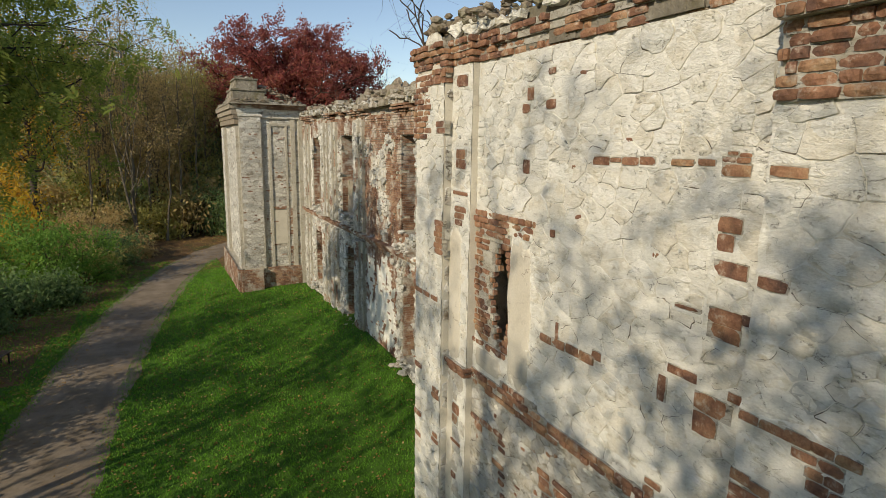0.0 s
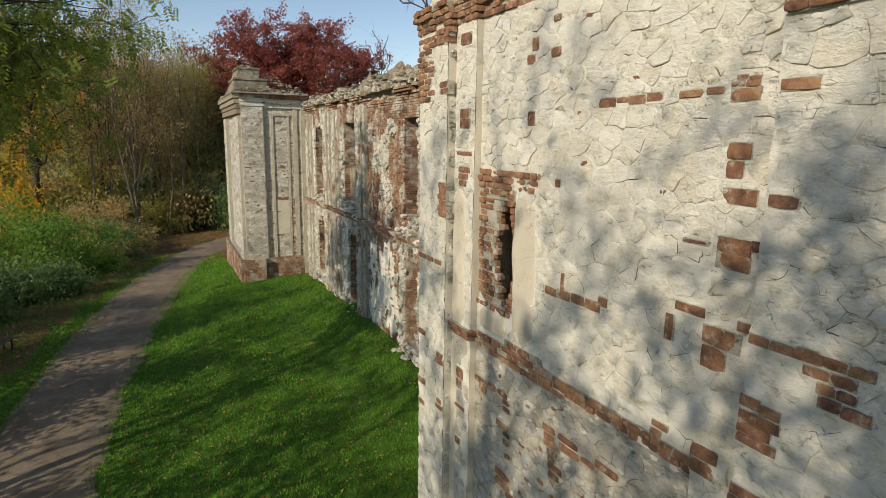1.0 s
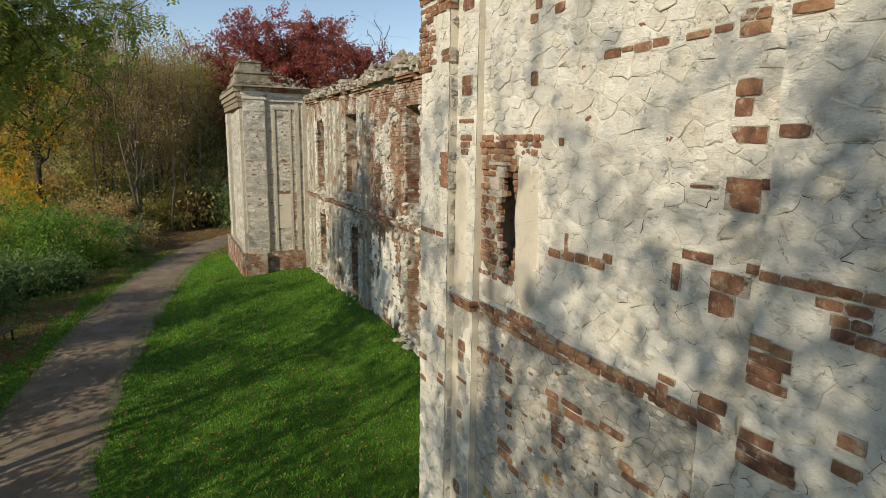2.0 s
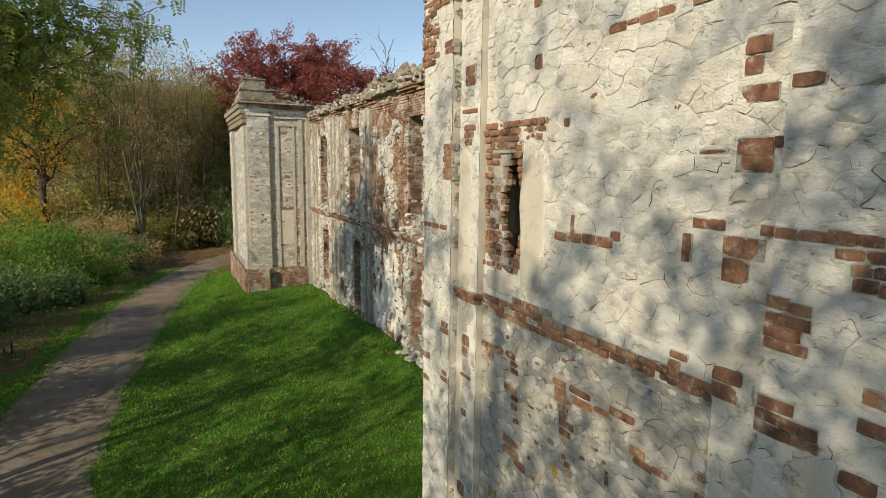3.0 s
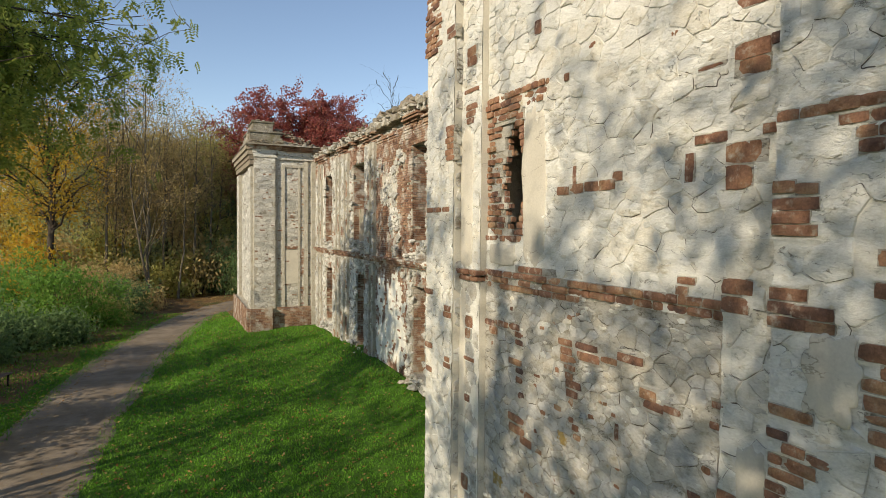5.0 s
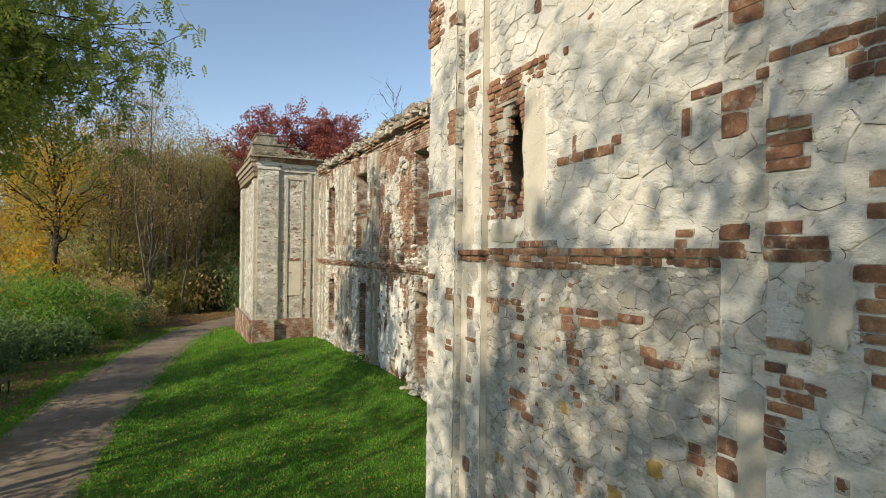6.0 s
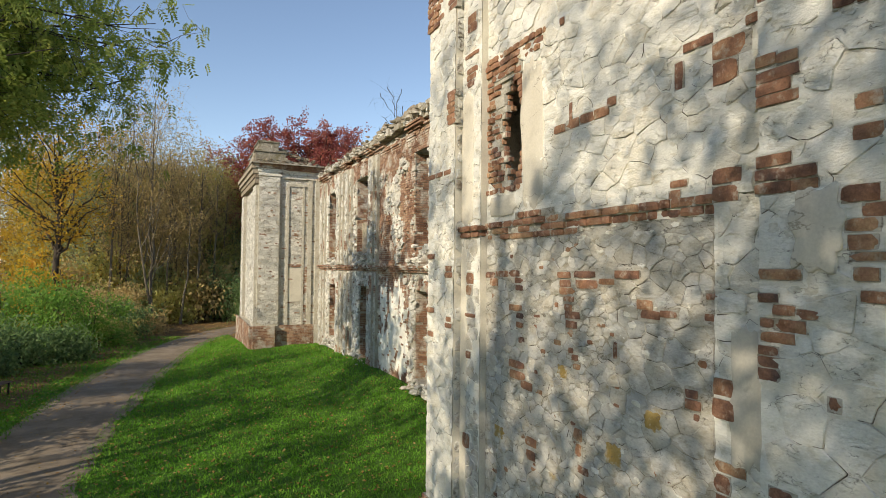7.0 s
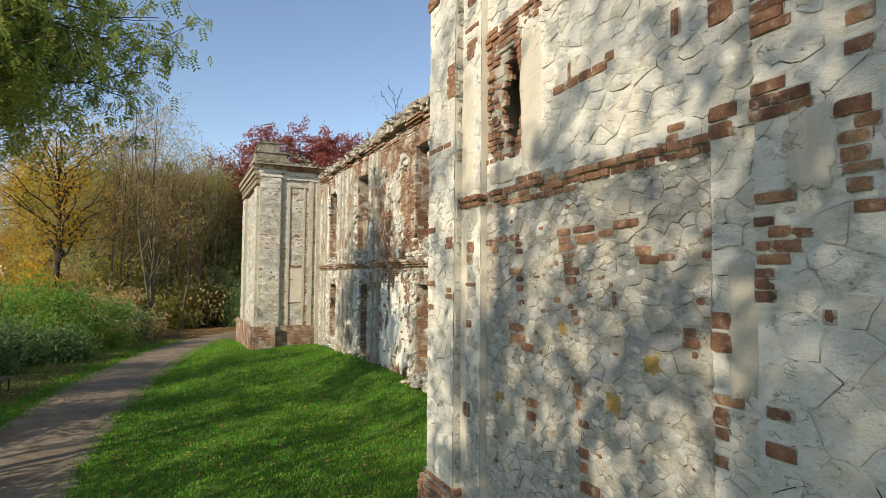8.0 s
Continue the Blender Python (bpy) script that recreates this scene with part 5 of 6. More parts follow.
    rng = random.Random(90)
    z = 11.02
    while z < 12.45:
        h = rng.uniform(0.10, 0.24)
        over = rng.choice((0.0, 0.0, 0.05, 0.12))
        x = 3.5
        while x < 7.8:
            w = rng.uniform(0.12, 0.38)
            if (x > 5.5 or z > 12.36 or rng.random() < 0.25) and np.interp(x + w / 2, HEAD_X, HEAD_Z) + rng.uniform(-0.12, 0.08) > z + h * 0.6 and rng.random() < 0.93:
                y = T_Y - 0.34 + 0.30 * (z - 11.0) - over + rng.uniform(-0.09, 0.10)
                courses.block((x, y, z), (x + w - 0.012, y + 1.0 + rng.uniform(0, 0.6), z + h - 0.01 + rng.uniform(-0.01, 0.012)), rng, 0.045)
                courses.block((x, y + 1.6, z), (x + w - 0.012, y + 2.6, z + h - 0.01), rng, 0.045) if x < 4.2 else None
            x += w
        z += h
    courses.make("head_courses", M_RUBBLE_PALE, body)
    def head_z(x, y):
        z = float(np.interp(x, HEAD_X, HEAD_Z))
        front = T_Y - 0.24 + 0.34 * (z - 11.0)
        return 11.0 + (z - 11.06) * smooth01(y, front - 0.12, front + 0.16) * (1 - 0.8 * smooth01(y, 37.0, 39.6))
    crumble("tower_head", T_X - 0.55, 7.95, T_Y - 0.75, 43.2, head_z, 10.95, M_STONE_OLD, body, 0.10, 2.0, 0.24, 0.085)
    heap("tower_rubble", ((T_X - 0.4, T_Y - 0.2, 11.1), (5.6, T_Y - 0.2, 11.1)), 93, body, n=120, size=0.08, spread=0.4, rise=0.2)
    heap("tower_rubble", ((4.3, 36.1, 12.42), (5.1, 36.5, 12.42)), 94, body, n=60, size=0.09, spread=0.3, rise=0.15)
    heap("tower_rubble", ((5.5, 35.7, 11.9), (7.2, 35.4, 11.2)), 95, body, n=110, size=0.10, spread=0.3, rise=0.2)
    heap("tower_rubble", ((5.9, 35.2, 11.0), (7.8, 35.4, 10.95)), 96, body, n=90, size=0.12, spread=0.35, rise=0.25)


tower()


# ---- trees ----
def tube(points, radii, k):
    pts = [Vector(p) for p in points]
    verts, faces = [], []
    for i, p in enumerate(pts):
        d = (pts[min(i + 1, len(pts) - 1)] - pts[max(i - 1, 0)]).normalized()
        a = d.orthogonal().normalized()
        b = d.cross(a)
        for j in range(k):
            t = 2 * math.pi * j / k
            verts.append(tuple(p + (a * math.cos(t) + b * math.sin(t)) * radii[i]))
    for i in range(len(pts) - 1):
        for j in range(k):
            faces.append((i * k + j, i * k + (j + 1) % k, (i + 1) * k + (j + 1) % k, (i + 1) * k + j))
    return verts, faces


def bough(a, b, rng, sag=0.0, n=6, wob=0.06, bend=0.07):
    """A crooked line from a to b."""
    a, b = Vector(a), Vector(b)
    L = (b - a).length
    off = Vector((rng.gauss(0, 1), rng.gauss(0, 1), rng.gauss(0, 0.6))) * L * bend
    out = []
    for i in range(n + 1):
        t = i / n
        p = a.lerp(b, t) + off * math.sin(math.pi * t) + Vector((0, 0, sag * L * math.sin(math.pi * t)))
        if 0 < i < n:
            p += Vector((rng.gauss(0, 1), rng.gauss(0, 1), rng.gauss(0, 1))) * L * wob * 0.4
        out.append(p)
    return out


def leaf_quads(centres, rng, size, aspect=0.45, droop=0.0, spread=0.3):
    """Pointed leaves as loose quads round the given places."""
    n = len(centres)
    d = rng.normal(size=(n, 3))
    d[:, 2] -= droop * 1.6
    d /= np.linalg.norm(d, axis=1)[:, None]
    e = np.cross(d, rng.normal(size=(n, 3)))
    e /= np.linalg.norm(e, axis=1)[:, None] + 1e-9
    s = size * rng.uniform(0.6, 1.35, size=(n, 1))
    nrm = np.cross(d, e)
    return np.stack((centres, centres + d * s * 0.55 + e * s * aspect * 0.5 + nrm * s * 0.06, centres + d * s, centres + d * s * 0.45 - e * s * aspect * 0.5 + nrm * s * 0.06), 1)


def frond_quads(starts, rng, length, pairs=5, size=0.07, droop=0.8):
    """Feathered leaves: rows of leaflets along a hanging stalk."""
    n = len(starts)
    d = rng.normal(size=(n, 3))
    d[:, 2] -= droop * 1.5
    d /= np.linalg.norm(d, axis=1)[:, None]
    e = np.cross(d, rng.normal(size=(n, 3)))
    e /= np.linalg.norm(e, axis=1)[:, None] + 1e-9
    out = []
    L = length * rng.uniform(0.7, 1.3, size=(n, 1))
    for i in range(pairs):
        for sgn in (-1, 1):
            t = (i + 0.6) / pairs
            c = starts + d * L * t
            c[:, 2] -= (0.25 * (L * t) ** 2 / length)[:, 0]
            a = d * 0.5 + e * sgn
            w = np.cross(a, e) * 0 + d
            s = size * rng.uniform(0.8, 1.2, size=(n, 1))
            out.append(np.stack((c, c + a * s * 0.5 + w * s * 0.26, c + a * s, c + a * s * 0.5 - w * s * 0.26), 1))
    return np.concatenate(out)


def tree(name, base, height, trunk_r, crown, radii, seed, leaf, limbs=12, subs=5, twigs=4, leaves=14, size=0.16, clump=0.35, droop=0.1, bark=None, label="", fork=0.35, targets=(), fronds=False, stems=1, leafless=0.0, category="tree", aspect=0.5, sag=0.05, group="", reach_out=0.22, straight=False):
    """A trunk, limbs to places in the crown, branches, twigs, and leaves round the twigs."""
    rng = random.Random(seed)
    nrng = np.random.RandomState(seed)
    bark = bark or M_BARK
    root = empty(name, base)
    base = Vector(base)
    wood, fine, tips = Soup(), Soup(), []
    for st in range(stems):
        b0 = base + (Vector((rng.uniform(-0.5, 0.5), rng.uniform(-0.5, 0.5), 0)) * (st > 0))
        top = Vector(crown) + Vector((0, 0, radii[2] * 0.55))
        if st:
            top += Vector((rng.gauss(0, radii[0] * 0.35), rng.gauss(0, radii[1] * 0.35), rng.uniform(-0.3, 0.1) * radii[2]))
        foot = b0 - Vector((0, 0, 0.4))
        line = bough(foot, top, rng, n=9, wob=0.008 if straight else 0.02, bend=0.012 if straight else 0.025)
        rr = [trunk_r * (1.35 if i == 0 else 1.0) * (1 - 0.86 * i / 9) / (1 + 0.5 * (stems > 1)) for i in range(10)]
        wood.add(*tube(line, rr, 9))
        goal = list(targets)
        per = limbs // stems
        for i in range(per):
            a = 2.4 * i + rng.uniform(-0.4, 0.4)
            zz = -0.85 + 1.75 * (i + 0.5) / per
            q = math.sqrt(max(0.05, 1 - zz * zz)) * rng.uniform(0.7, 1.02)
            goal.append(Vector(crown) + Vector((radii[0] * q * math.cos(a), radii[1] * q * math.sin(a), radii[2] * zz)))
        for g in goal:
            g = Vector(g)
            f = min(0.95, max(fork, fork + (0.9 - fork) * (g.z - base.z - 0.35 * height) / (0.75 * height)))
            k = f * 9
            i0 = int(k)
            a = line[i0].lerp(line[min(9, i0 + 1)], k - i0)
            r0 = rr[i0] * 0.55
            limb = bough(a, g, rng, sag=sag)
            wood.add(*tube(limb, [max(0.012, r0 * (1 - 0.85 * i / 6)) for i in range(7)], 6))
            reach = (g - a).length
            for s in range(subs):
                t = rng.uniform(0.3, 1.0)
                p = limb[int(t * 6)]
                end = p + Vector((rng.gauss(0, 1), rng.gauss(0, 1), rng.gauss(0.15 - droop * 0.4, 0.7))) * reach * reach_out + (g - a) * reach_out * 0.6
                br = bough(p, end, rng, n=4)
                r1 = max(0.008, r0 * 0.35)
                wood.add(*tube(br, [r1 * (1 - 0.8 * i / 4) for i in range(5)], 4))
                for w in range(twigs):
                    q = br[4 if w == 0 else rng.randint(1, 4)]
                    e2 = q + Vector((rng.gauss(0, 1), rng.gauss(0, 1), rng.gauss(0.1 - droop * 0.6, 0.8))) * min(0.8, 0.35 + 0.10 * reach)
                    tw = bough(q, e2, rng, n=2)
                    fine.add(*tube(tw, [r1 * 0.4, r1 * 0.28, r1 * 0.12], 3))
                    tips.append((q, e2))
    trunk = wood.make("trunk", bark, root, True)
    trunk.matrix_parent_inverse = root.matrix_world.inverted()
    tw = tagged(fine.make("twig_growth", bark, root), kind="stuff")
    tw.matrix_parent_inverse = root.matrix_world.inverted()
    if leaf and leaves:
        cs = []
        for q, e in tips:
            if rng.random() < leafless:
                continue
            for _ in range(leaves):
                t = rng.uniform(0.2, 1.1)
                cs.append(q.lerp(e, t) + Vector((rng.gauss(0, clump), rng.gauss(0, clump), rng.gauss(0, clump * 0.8))))
        cs = np.array([tuple(c) for c in cs])
        quads = frond_quads(cs, nrng, size * 2.6, size=size) if fronds else leaf_quads(cs, nrng, size, aspect, droop)
        cr = new("crown", quads_mesh("crown", quads, LEAF[leaf]))
        cr.parent = root
        cr.matrix_parent_inverse = root.matrix_world.inverted()
    tagged(root, label, category, group)
    return root


def at(x, y):
    return (x, y, ground_z(x, y))


def woods():
    # the feather-leaved tree that reaches over the lane
    tree("locust_tree", at(-8.5, 14.5), 17, 0.19, (-6.5, 16.5, 12.5), (5.2, 5.0, 4.2), 101, "locust_green", limbs=3, subs=8, twigs=4, leaves=6, size=0.125, clump=0.18, droop=0.75, reach_out=0.13, fronds=True,
         targets=[(-0.9, 20.0, 12.6), (-1.2, 20.6, 11.0), (-2.3, 20.2, 12.0), (-3.6, 20.0, 10.9), (-4.2, 17.5, 9.0), (-3.0, 19.0, 13.4), (-4.0, 20.5, 11.6), (-1.8, 21.5, 12.2), (-4.4, 21.0, 12.9), (-4.8, 22.0, 10.0), (-1.1, 19.6, 11.6), (-2.4, 20.8, 13.2), (-2.8, 19.4, 10.4), (-1.4, 20.8, 13.4), (-3.8, 19.2, 12.4), (-3.4, 21.0, 9.8), (-5.2, 20.0, 11.0), (-2.0, 19.4, 11.0), (-1.6, 20.0, 14.2), (-5.6, 21.0, 12.2)],
         label="tall locust tree with feathery green leaves turning yellow", sag=0.08)
    # trees out of view across the lane, placed and thinned to dapple wall, wing and lawn
    shade = (((-14.0, -8.0), 23, 13.8, (4.6, 4.8, 7.0), 111), ((-16.5, -4.2), 24, 15.4, (4.6, 4.6, 7.2), 112), ((-12.5, -13.5), 18, 11.0, (4.0, 4.2, 5.5), 113), ((-19.0, -11.5), 24, 16.0, (4.8, 4.8, 6.5), 114),
             ((-18.4, -5.6), 17, 13.0, (3.2, 3.4, 3.4), 108), ((-17.9, -10.6), 17, 13.2, (3.2, 3.4, 3.6), 109),
             ((-14.5, 4.5), 22, 14.0, (3.8, 4.0, 6.5), 115), ((-18.0, 10.0), 24, 16.0, (4.4, 4.4, 6.5), 116), ((-19.0, 20.5), 17, 11.0, (3.8, 4.0, 4.6), 118))
    for (x, y), h, cz, rad, s in shade:
        tree("lime_tree", at(x, y), h, 0.30 if s < 115 else 0.13, (x, y, cz), rad, s, "autumn_olive", limbs=18, subs=5, twigs=2, leaves=34, size=0.25, clump=0.25, label="tall unseen tree with thinning olive autumn leaves, placed to dapple wall and lawn", leafless=0.6 if s == 111 else 0.66 if s == 112 else 0.22 if s in (108, 109) else 0.7 if s == 116 else 0.0 if s < 113 else (0.6 if s < 115 else 0.6), group="trees along the lane")
    # smaller unseen trees close to the lane, added to shade spots of wall and lawn
    for (x, y), h, cz, rad, s, bare in (((-8.0, -4.5), 16.5, 13.8, (1.2, 1.2, 1.2), 105, 0.2), ((-8.2, -1.3), 13.5, 9.7, (2.0, 2.2, 2.2), 106, 0.42), ((-8.8, 3.4), 12, 8.2, (1.8, 2.0, 3.0), 107, 0.5), ((-9.6, 8.8), 12, 8.6, (1.8, 2.0, 2.8), 104, 0.5), ((-10.2, 13.4), 12, 8.2, (1.9, 2.1, 2.9), 103, 0.45), ((-10.8, 18.4), 12, 8.4, (1.9, 2.1, 2.9), 102, 0.45), ((-11.4, 23.6), 12, 8.2, (1.9, 2.2, 2.9), 99, 0.45)):
        tree("young_lime_tree", at(x, y), h, 0.10, (x, y, cz), rad, s, "autumn_olive", limbs=16, subs=4, twigs=2, leaves=22, size=0.2, clump=0.2, label="small unseen tree with thinning olive leaves, added beside the lane to shade wall and lawn", leafless=bare, group="trees along the lane")
    # tall bushes out of view, added along the verge to shade it and the lane
    for i, (x, y, h) in enumerate(((-11.5, 5.5, 5.4), (-11.0, 11.0, 5.6), (-9.6, 19.0, 6.0), (-10.6, 24.0, 6.6), (-12.0, 29.5, 7.0))):
        tree("hazel_bush", at(x, y), h, 0.07, (x, y, h * 0.52), (2.5, 2.7, h * 0.45), 170 + i, "autumn_olive", limbs=26, subs=5, twigs=4, leaves=20, size=0.2, clump=0.28, stems=4, fork=0.1, label="tall many-stemmed unseen bush added to shade the verge and lane", category="bush", group="hazels on the verge")
    # the red oak behind the tower
    tree("red_oak", at(15.0, 71), 24, 0.5, (14.8, 70.5, 15.2), (12.8, 6.6, 7.6), 121, "oak_red", reach_out=0.11, limbs=90, subs=7, twigs=5, leaves=38, size=0.27, clump=0.26, label="broad red oak with deep crimson autumn leaves", aspect=0.6)
    # yellow maple with a forked trunk
    tree("maple", at(-9.8, 59), 20, 0.36, (-10.0, 60, 13.5), (5.5, 4.2, 6.5), 131, "maple_yellow", limbs=26, subs=6, twigs=5, leaves=14, size=0.25, clump=0.45, label="forked maple with sparse yellow leaves", leafless=0.3, fork=0.3)
    # slender trees beside the bend of the lane
    for i, (x, y, h, r) in enumerate(((-2.3, 60, 25, 0.20), (-4.6, 64, 24, 0.17), (-0.6, 66, 20, 0.22), (0.9, 70, 19, 0.20), (-6.6, 68, 21, 0.17), (-3.2, 72, 22, 0.16), (2.6, 74, 18, 0.2))):
        tree("slender_ash", at(x, y), h, r, (x, y, h * 0.62), (2.4, 2.2, h * 0.36), 140 + i, "autumn_brown", limbs=24, subs=5, twigs=6, leaves=10, size=0.2, clump=0.35, bark=M_BARK_PALE, stems=3 if i == 0 else 2, leafless=0.3,
             label="slender almost bare ash tree with pale trunk", fork=0.18, sag=-0.02, straight=True, group="slender trees at the bend")
    for i, (x, y, h, r) in enumerate(((1.6, 63, 17, 0.17), (3.0, 65.5, 18, 0.15), (-1.4, 62.5, 18, 0.14), (4.4, 68, 16, 0.16), (-5.6, 61, 19, 0.15), (0.2, 61.5, 16, 0.12))):
        tree("slender_ash", at(x, y), h, r, (x + 0.4, y, h * 0.72), (1.8, 1.8, h * 0.28), 150 + i, "autumn_brown", limbs=14, subs=4, twigs=5, leaves=5, size=0.2, clump=0.3, bark=M_BARK_PALE, leafless=0.3, label="slender almost bare ash tree with pale trunk", fork=0.4, sag=-0.02, straight=True, group="slender trees at the bend")
    # bushes on the left verge
    for i, (x, y, rx, rz, key) in enumerate(((-6.6, 41.0, 2.3, 2.35, "shrub_green"), (-9.5, 41.5, 2.8, 2.4, "shrub_green"), (-5.0, 44.0, 1.9, 2.2, "shrub_green"), (-8.2, 46.5, 2.6, 2.7, "shrub_green"), (-12.0, 45.0, 2.8, 2.6, "shrub_green"), (-3.4, 49.5, 2.0, 1.5, "dark_green"), (-9.5, 34.5, 1.8, 1.3, "dark_green"), (-8.2, 33.0, 1.6, 0.9, "dark_green"), (-5.6, 38.2, 1.4, 0.9, "dark_green"), (-7.4, 36.4, 1.5, 1.1, "dark_green"), (-4.2, 46.4, 1.4, 0.9, "autumn_olive"), (-2.4, 53.0, 1.6, 1.0, "autumn_brown"), (-5.2, 53.5, 2.2, 2.0, "autumn_brown"), (4.6, 63.5, 2.1, 3.0, "dark_green"), (6.6, 61.5, 1.8, 2.6, "dark_green"))):
        g = ground_z(x, y)
        tree("elder_bush", (x, y, g), rz * 2, 0.07, (x, y, g + rz * 0.98), (rx, rx * 0.8, rz), 160 + i, key, limbs=16, subs=5, twigs=3, leaves=13, size=0.24, clump=0.28, droop=0.4, stems=3, fork=0.1,
             label={"shrub_green": "leafy green elder bush beside the lane", "autumn_brown": "low brown half-bare bush beside the lane", "dark_green": "dark green low bush beside the lane", "autumn_olive": "low olive bush turning yellow beside the lane"}[key], category="bush", group="bushes beside the lane", aspect=0.4)
    # dark evergreens at the end of the lane
    for i, (x, y, h, r) in enumerate(((6.0, 70, 11, 2.6), (8.5, 66, 9, 2.2), (2.0, 78, 9, 2.2))):
        tree("yew_tree", at(x, y), h, 0.2, (x, y, h * 0.45), (r, r, h * 0.5), 180 + i, "dark_green", limbs=18, subs=5, twigs=3, leaves=11, size=0.3, clump=0.35, droop=0.7, fork=0.08, label="dark evergreen tree at the end of the lane", group="evergreens by the lane")
    # woodland behind
    kinds = ("autumn_olive", "autumn_brown", "maple_yellow", "autumn_olive", "willow_pale", "autumn_brown")
    made = []
    for i, key in enumerate(kinds):
        x, y, h = -14 + 5.5 * i, 82 + 3 * (i % 2), 18.5 + 0.8 * (i % 3)
        made.append((tree("woodland_tree", at(x, y), h, 0.22, (x, y, h * 0.52), (3.8, 3.4, h * 0.45), 200 + i, key, limbs=26, subs=6, twigs=4, leaves=20, size=0.27, clump=0.55, bark=M_BARK_PALE, label="woodland tree in mixed autumn leaf behind the lane", group="woodland trees", fork=0.12), (x, y)))
    rng = random.Random(77)
    spots = [(-20, 96, 2), (-25, 90, 1), (-16, 104, 0), (-30, 98, 2), (-22, 108, 4), (-15.5, 84, 2), (-7.5, 88, 4), (-3.5, 91, 4), (-11, 84, 4), (-6, 74, 0), (-1, 77, 3), (4, 79, 1), (-9, 79, 5), (-2, 86, 0), (8, 84, 0), (-16, 90, 2), (15, 94, 0), (-6, 93, 1), (22, 92, 0), (31, 88, 5), (40, 80, 0), (46, 68, 1), (-9, 102, 3), (3, 100, 4), (-8, 70, 4), (1.8, 73.5, 5), (-4, 80, 4), (5.5, 76, 3), (3.0, 69.5, 0), (6.2, 73, 3)]
    for j, (x, y, kind) in enumerate(spots):
        ob, (ox, oy) = made[kind]
        s = rng.uniform(0.98, 1.14) * (0.88 if j > 15 else 1.0)
        copy_thing(ob, Matrix.Translation((x, y, ground_z(x, y))) @ Matrix.Rotation(rng.uniform(0, 6.28), 4, "Z") @ Matrix.Diagonal((s, s, s, 1)))
    # undergrowth among the trunks
    low = []
    for i, key in enumerate(("autumn_brown", "maple_yellow", "autumn_olive", "willow_pale")):
        x, y = (-7.5, -10.5, -1.6, 1.2)[i], (57.0, 53.0, 64.0, 71.0)[i]
        low.append(tree("undergrowth_bush", at(x, y), 3.6, 0.05, (x, y, ground_z(x, y) + 1.9), (2.3, 2.0, 1.8), 190 + i, key, limbs=18, subs=5, twigs=4, leaves=9, size=0.24, clump=0.32, stems=4, fork=0.1, leafless=0.15, label={"autumn_brown": "brown half-bare undergrowth bush under the trees", "maple_yellow": "yellow-leaved undergrowth bush under the trees", "autumn_olive": "olive undergrowth bush under the trees", "willow_pale": "pale green undergrowth bush under the trees"}[key], category="bush", group="undergrowth at the wood edge"))
    for j, (x, y) in enumerate(((-4.6, 58.5), (-11.5, 60), (-7.2, 62.5), (-15.5, 61), (-3.8, 67), (-9.5, 66), (0.4, 68.5), (-13, 66), (-6, 70), (2.2, 67.5), (-1.5, 72), (4.0, 72), (-10, 72), (6.0, 75), (-3.5, 76), (1.5, 78), (-1.0, 66.5), (2.8, 70), (-2.6, 68.5), (0.8, 74.5), (-4.8, 72.5), (4.6, 76.5), (-6.8, 66.5), (-0.2, 63.2), (-3.0, 63.8), (1.9, 64.9), (3.6, 67.6), (-5.4, 64.8), (-8.6, 63.4), (5.4, 72.6))):
        s = rng.uniform(0.85, 1.35) * (1.25 if j > 15 else 1.0)
        copy_thing(low[(0, 1, 2, 3, 0, 3, 2)[j % 7]], Matrix.Translation((x, y, ground_z(x, y))) @ Matrix.Rotation(rng.uniform(0, 6.28), 4, "Z") @ Matrix.Diagonal((s, s, s * rng.uniform(0.9, 1.3), 1)))
    # bare saplings rooted on the wall heads
    tree("bare_sapling", (3.98, 8.86, 10.55), 1.9, 0.022, (3.85, 9.55, 11.3), (0.55, 0.6, 0.8), 235, "", limbs=7, subs=2, twigs=2, leaves=0, label="bare sapling leaning out from the broken wall head", fork=0.2, category="sapling", group="saplings on the ruin")
    for i, (p, h) in enumerate((((8.2, 23.4, 10.7), 2.3), ((8.3, 25.0, 10.4), 1.0), ((8.2, 29.5, 10.4), 1.2))):
        tree("bare_sapling", p, h, 0.022, (p[0], p[1], p[2] + h * 0.6), (h * 0.32, h * 0.32, h * 0.45), 230 + i, "", limbs=7, subs=2, twigs=2, leaves=0, label="bare sapling rooted on the wall head", fork=0.2, category="sapling", group="saplings on the ruin")


woods()


# ---- bench ----
def bench(x, y, turn):
    g = ground_z(x, y)
    root = empty("park_bench", (x, y, g))
    def local(name, soup, mat):
        ob = soup.make(name, mat, root)
        return ob
    for i in range(4):
        s = Soup()
        s.box((-0.85, -0.2 + 0.11 * i, 0.44), (0.85, -0.11 + 0.11 * i, 0.475))
        local("slat", s, M_WOOD)
    for xx in (-0.62, 0.62):
        s = Soup()
        s.box((xx - 0.03, -0.18, 0.40), (xx + 0.03, 0.22, 0.44))
        s.box((xx - 0.025, -0.16, -0.05), (xx + 0.025, -0.11, 0.40))
        s.box((xx - 0.025, 0.15, -0.05), (xx + 0.025, 0.20, 0.40))
        local("leg_frame", s, M_IRON)
    root.matrix_world = pose(x, y, g, 0, 0, turn)
    tagged(root, "low dark wooden slat bench beside the lane", "bench")


bench(-6.45, 27.6, 72)


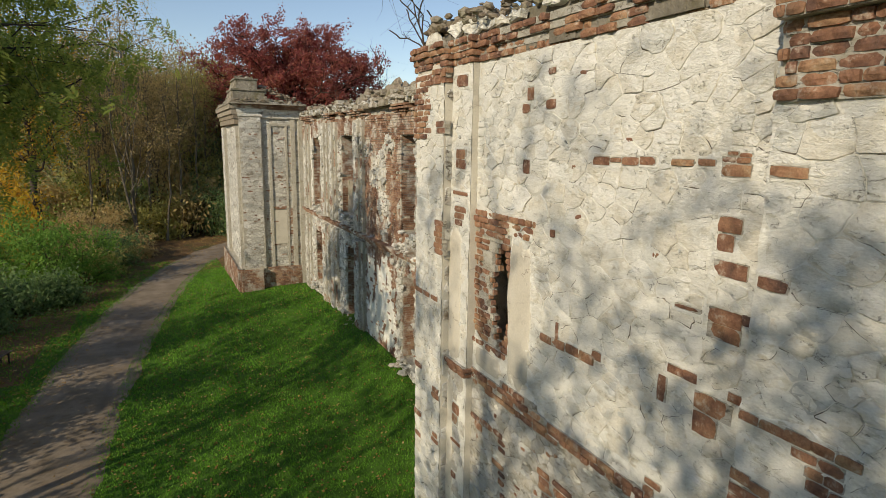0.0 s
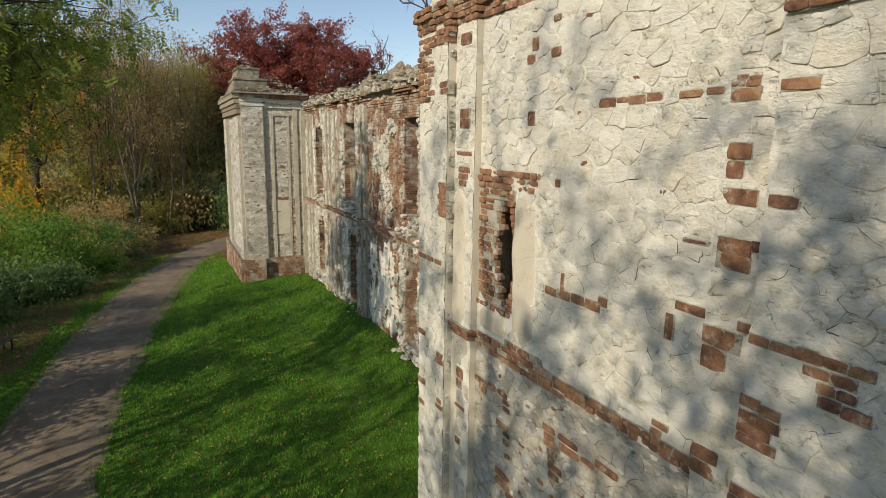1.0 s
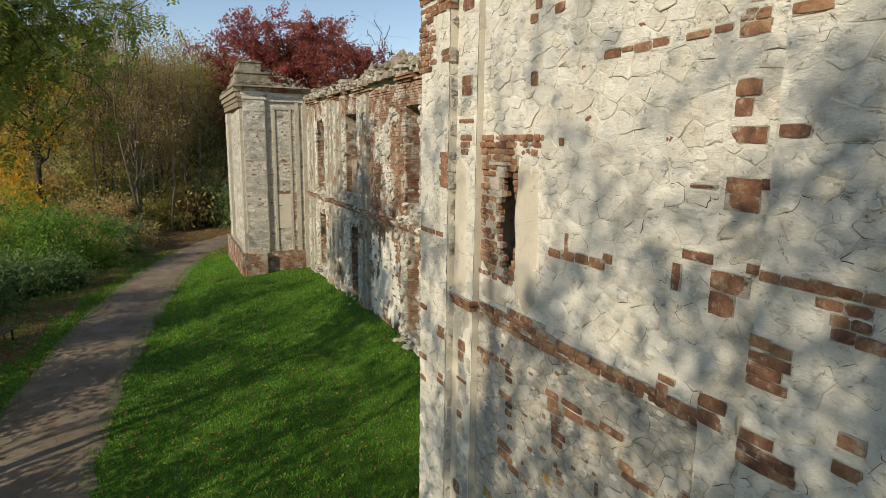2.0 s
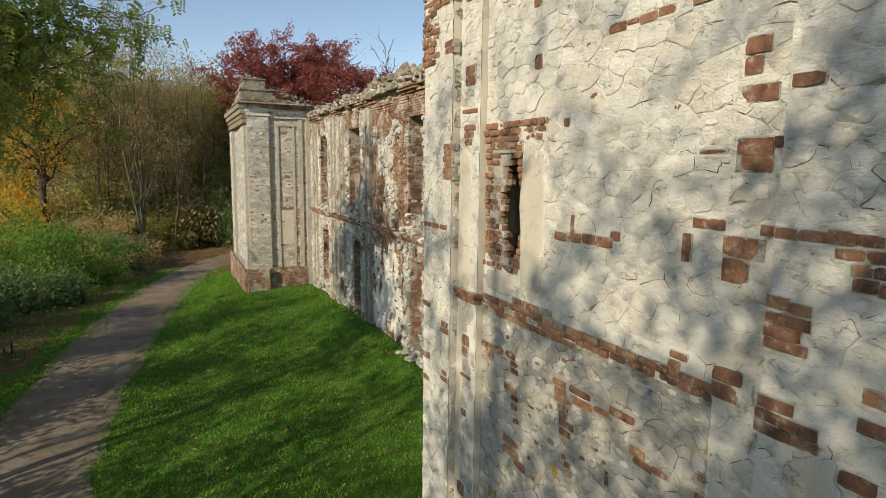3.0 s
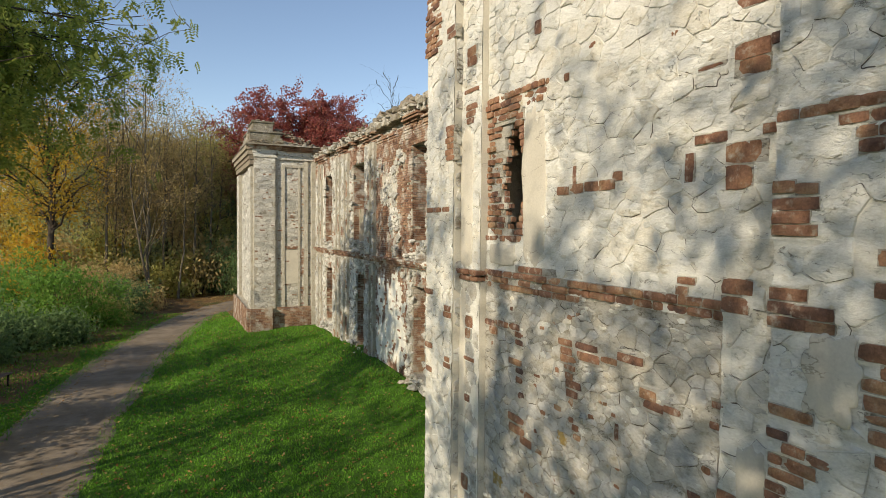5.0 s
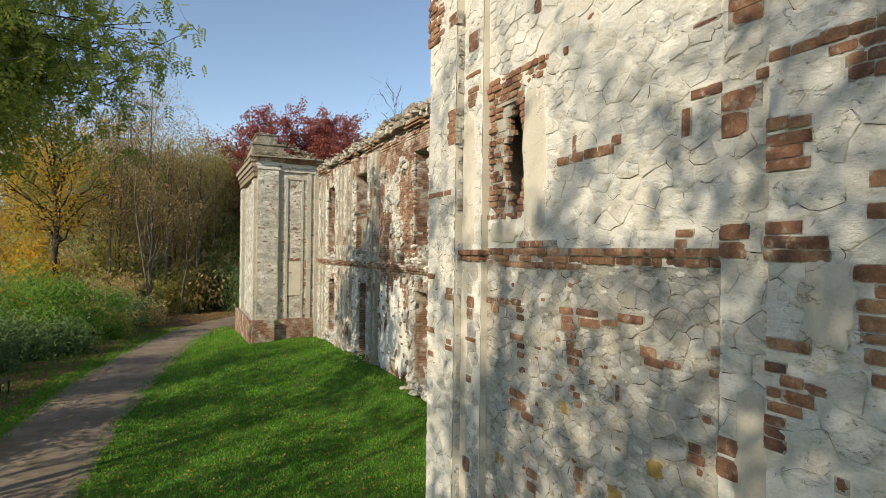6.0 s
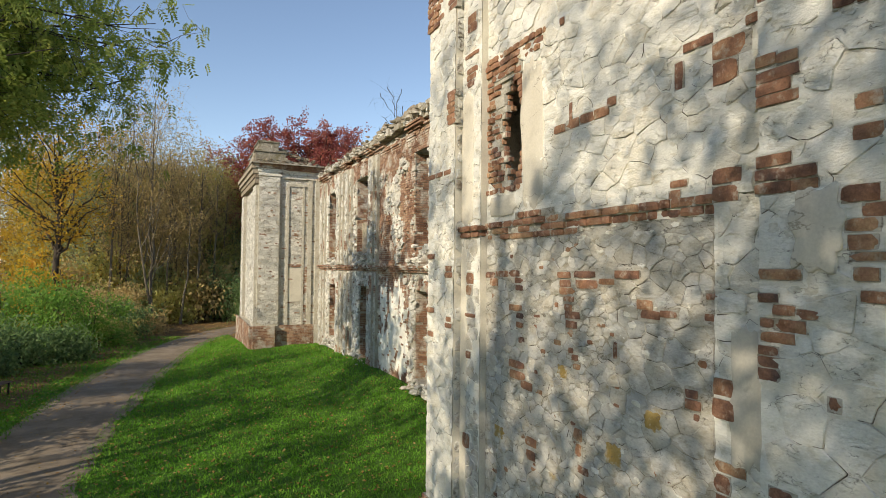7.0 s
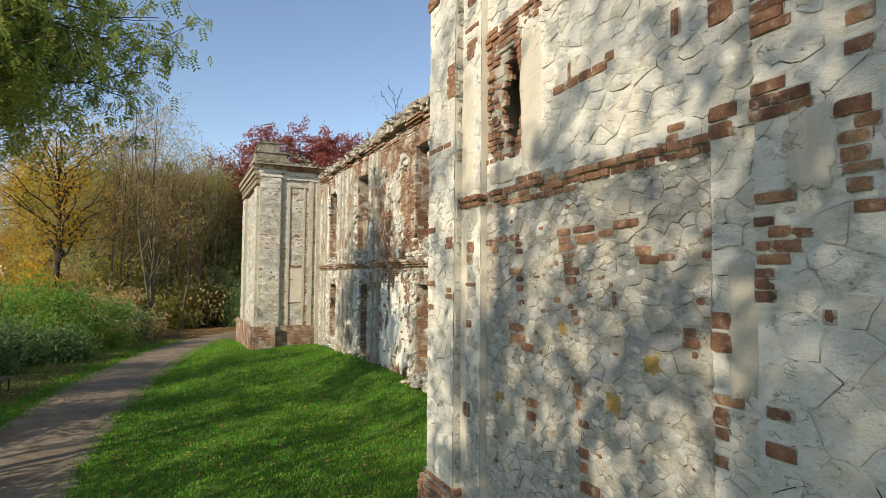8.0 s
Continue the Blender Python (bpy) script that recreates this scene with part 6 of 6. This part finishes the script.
# ---- grass and fallen leaves ----
def in_lawn(x, y):
    s = x - road_x(y)
    if s < 1.2 and s > -1.25:
        return False
    if x > 3.7 and y < 9.1:
        return False
    if x > 7.7 or (x > 3.75 and y > 34.8):
        return False
    return True


def turf():
    rng = np.random.RandomState(3)
    out = []
    for n, y0, y1, x0, x1, s in ((52000, 8.5, 21, -7, 8, 0.055), (40000, 21, 36, -8.5, 8, 0.07), (14000, 36, 50, -7, 4.2, 0.09)):
        xy = np.stack((rng.uniform(x0, x1, n), rng.uniform(y0, y1, n)), 1)
        # fewer blades left of the lane, which darkens the verge as shade would
        keep = np.array([in_lawn(a, b) and a > -0.24 * b - 1.5 and (a > road_x(b) - 2.6 or rng.rand() < 0.45) for a, b in xy])
        xy = xy[keep]
        z = np.array([ground_z(a, b) for a, b in xy])
        base = np.concatenate((xy, z[:, None]), 1)
        m = len(base)
        d = rng.normal(size=(m, 3)) * 0.55
        d[:, 2] = 1.0
        d /= np.linalg.norm(d, axis=1)[:, None]
        ang = rng.uniform(0, 6.283, m)
        e = np.stack((np.cos(ang), np.sin(ang), 0 * ang), 1)
        h = s * rng.uniform(0.6, 1.5, (m, 1))
        w = 0.22 * s * rng.uniform(0.7, 1.3, (m, 1)) + 0.004
        out.append(np.stack((base - e * w, base + e * w, base + e * w * 0.3 + d * h, base - e * w * 0.6 + d * h * 0.95), 1))
    ob = new("grass", quads_mesh("grass", np.concatenate(out), M_GRASS))
    tagged(ob, "short bright green lawn grass", "grass", kind="stuff")
    out = []
    for n, y0, y1, x0, x1, keepall in ((6500, 8.5, 40, -7, 8, False), (16000, 44, 76, -6, 10, True), (2500, 24, 50, -9, -3, True)):
        xy = np.stack((rng.uniform(x0, x1, n), rng.uniform(y0, y1, n)), 1)
        keep = np.array([keepall or in_lawn(a, b) or rng.rand() < 0.35 for a, b in xy])
        xy = xy[keep]
        z = np.array([ground_z(a, b) for a, b in xy]) + 0.03
        c = np.concatenate((xy, z[:, None]), 1)
        m = len(c)
        ang = rng.uniform(0, 6.283, m)
        a = np.stack((np.cos(ang), np.sin(ang), rng.normal(size=m) * 0.3), 1) * 0.045
        b = np.stack((-np.sin(ang), np.cos(ang), rng.normal(size=m) * 0.3), 1) * 0.034
        out.append(np.stack((c - a, c + b, c + a, c - b), 1))
    ob = new("fallen_leaves", quads_mesh("fallen_leaves", np.concatenate(out), M_FALLEN))
    tagged(ob, "scattered brown and yellow fallen leaves", "leaves", kind="stuff")


turf()
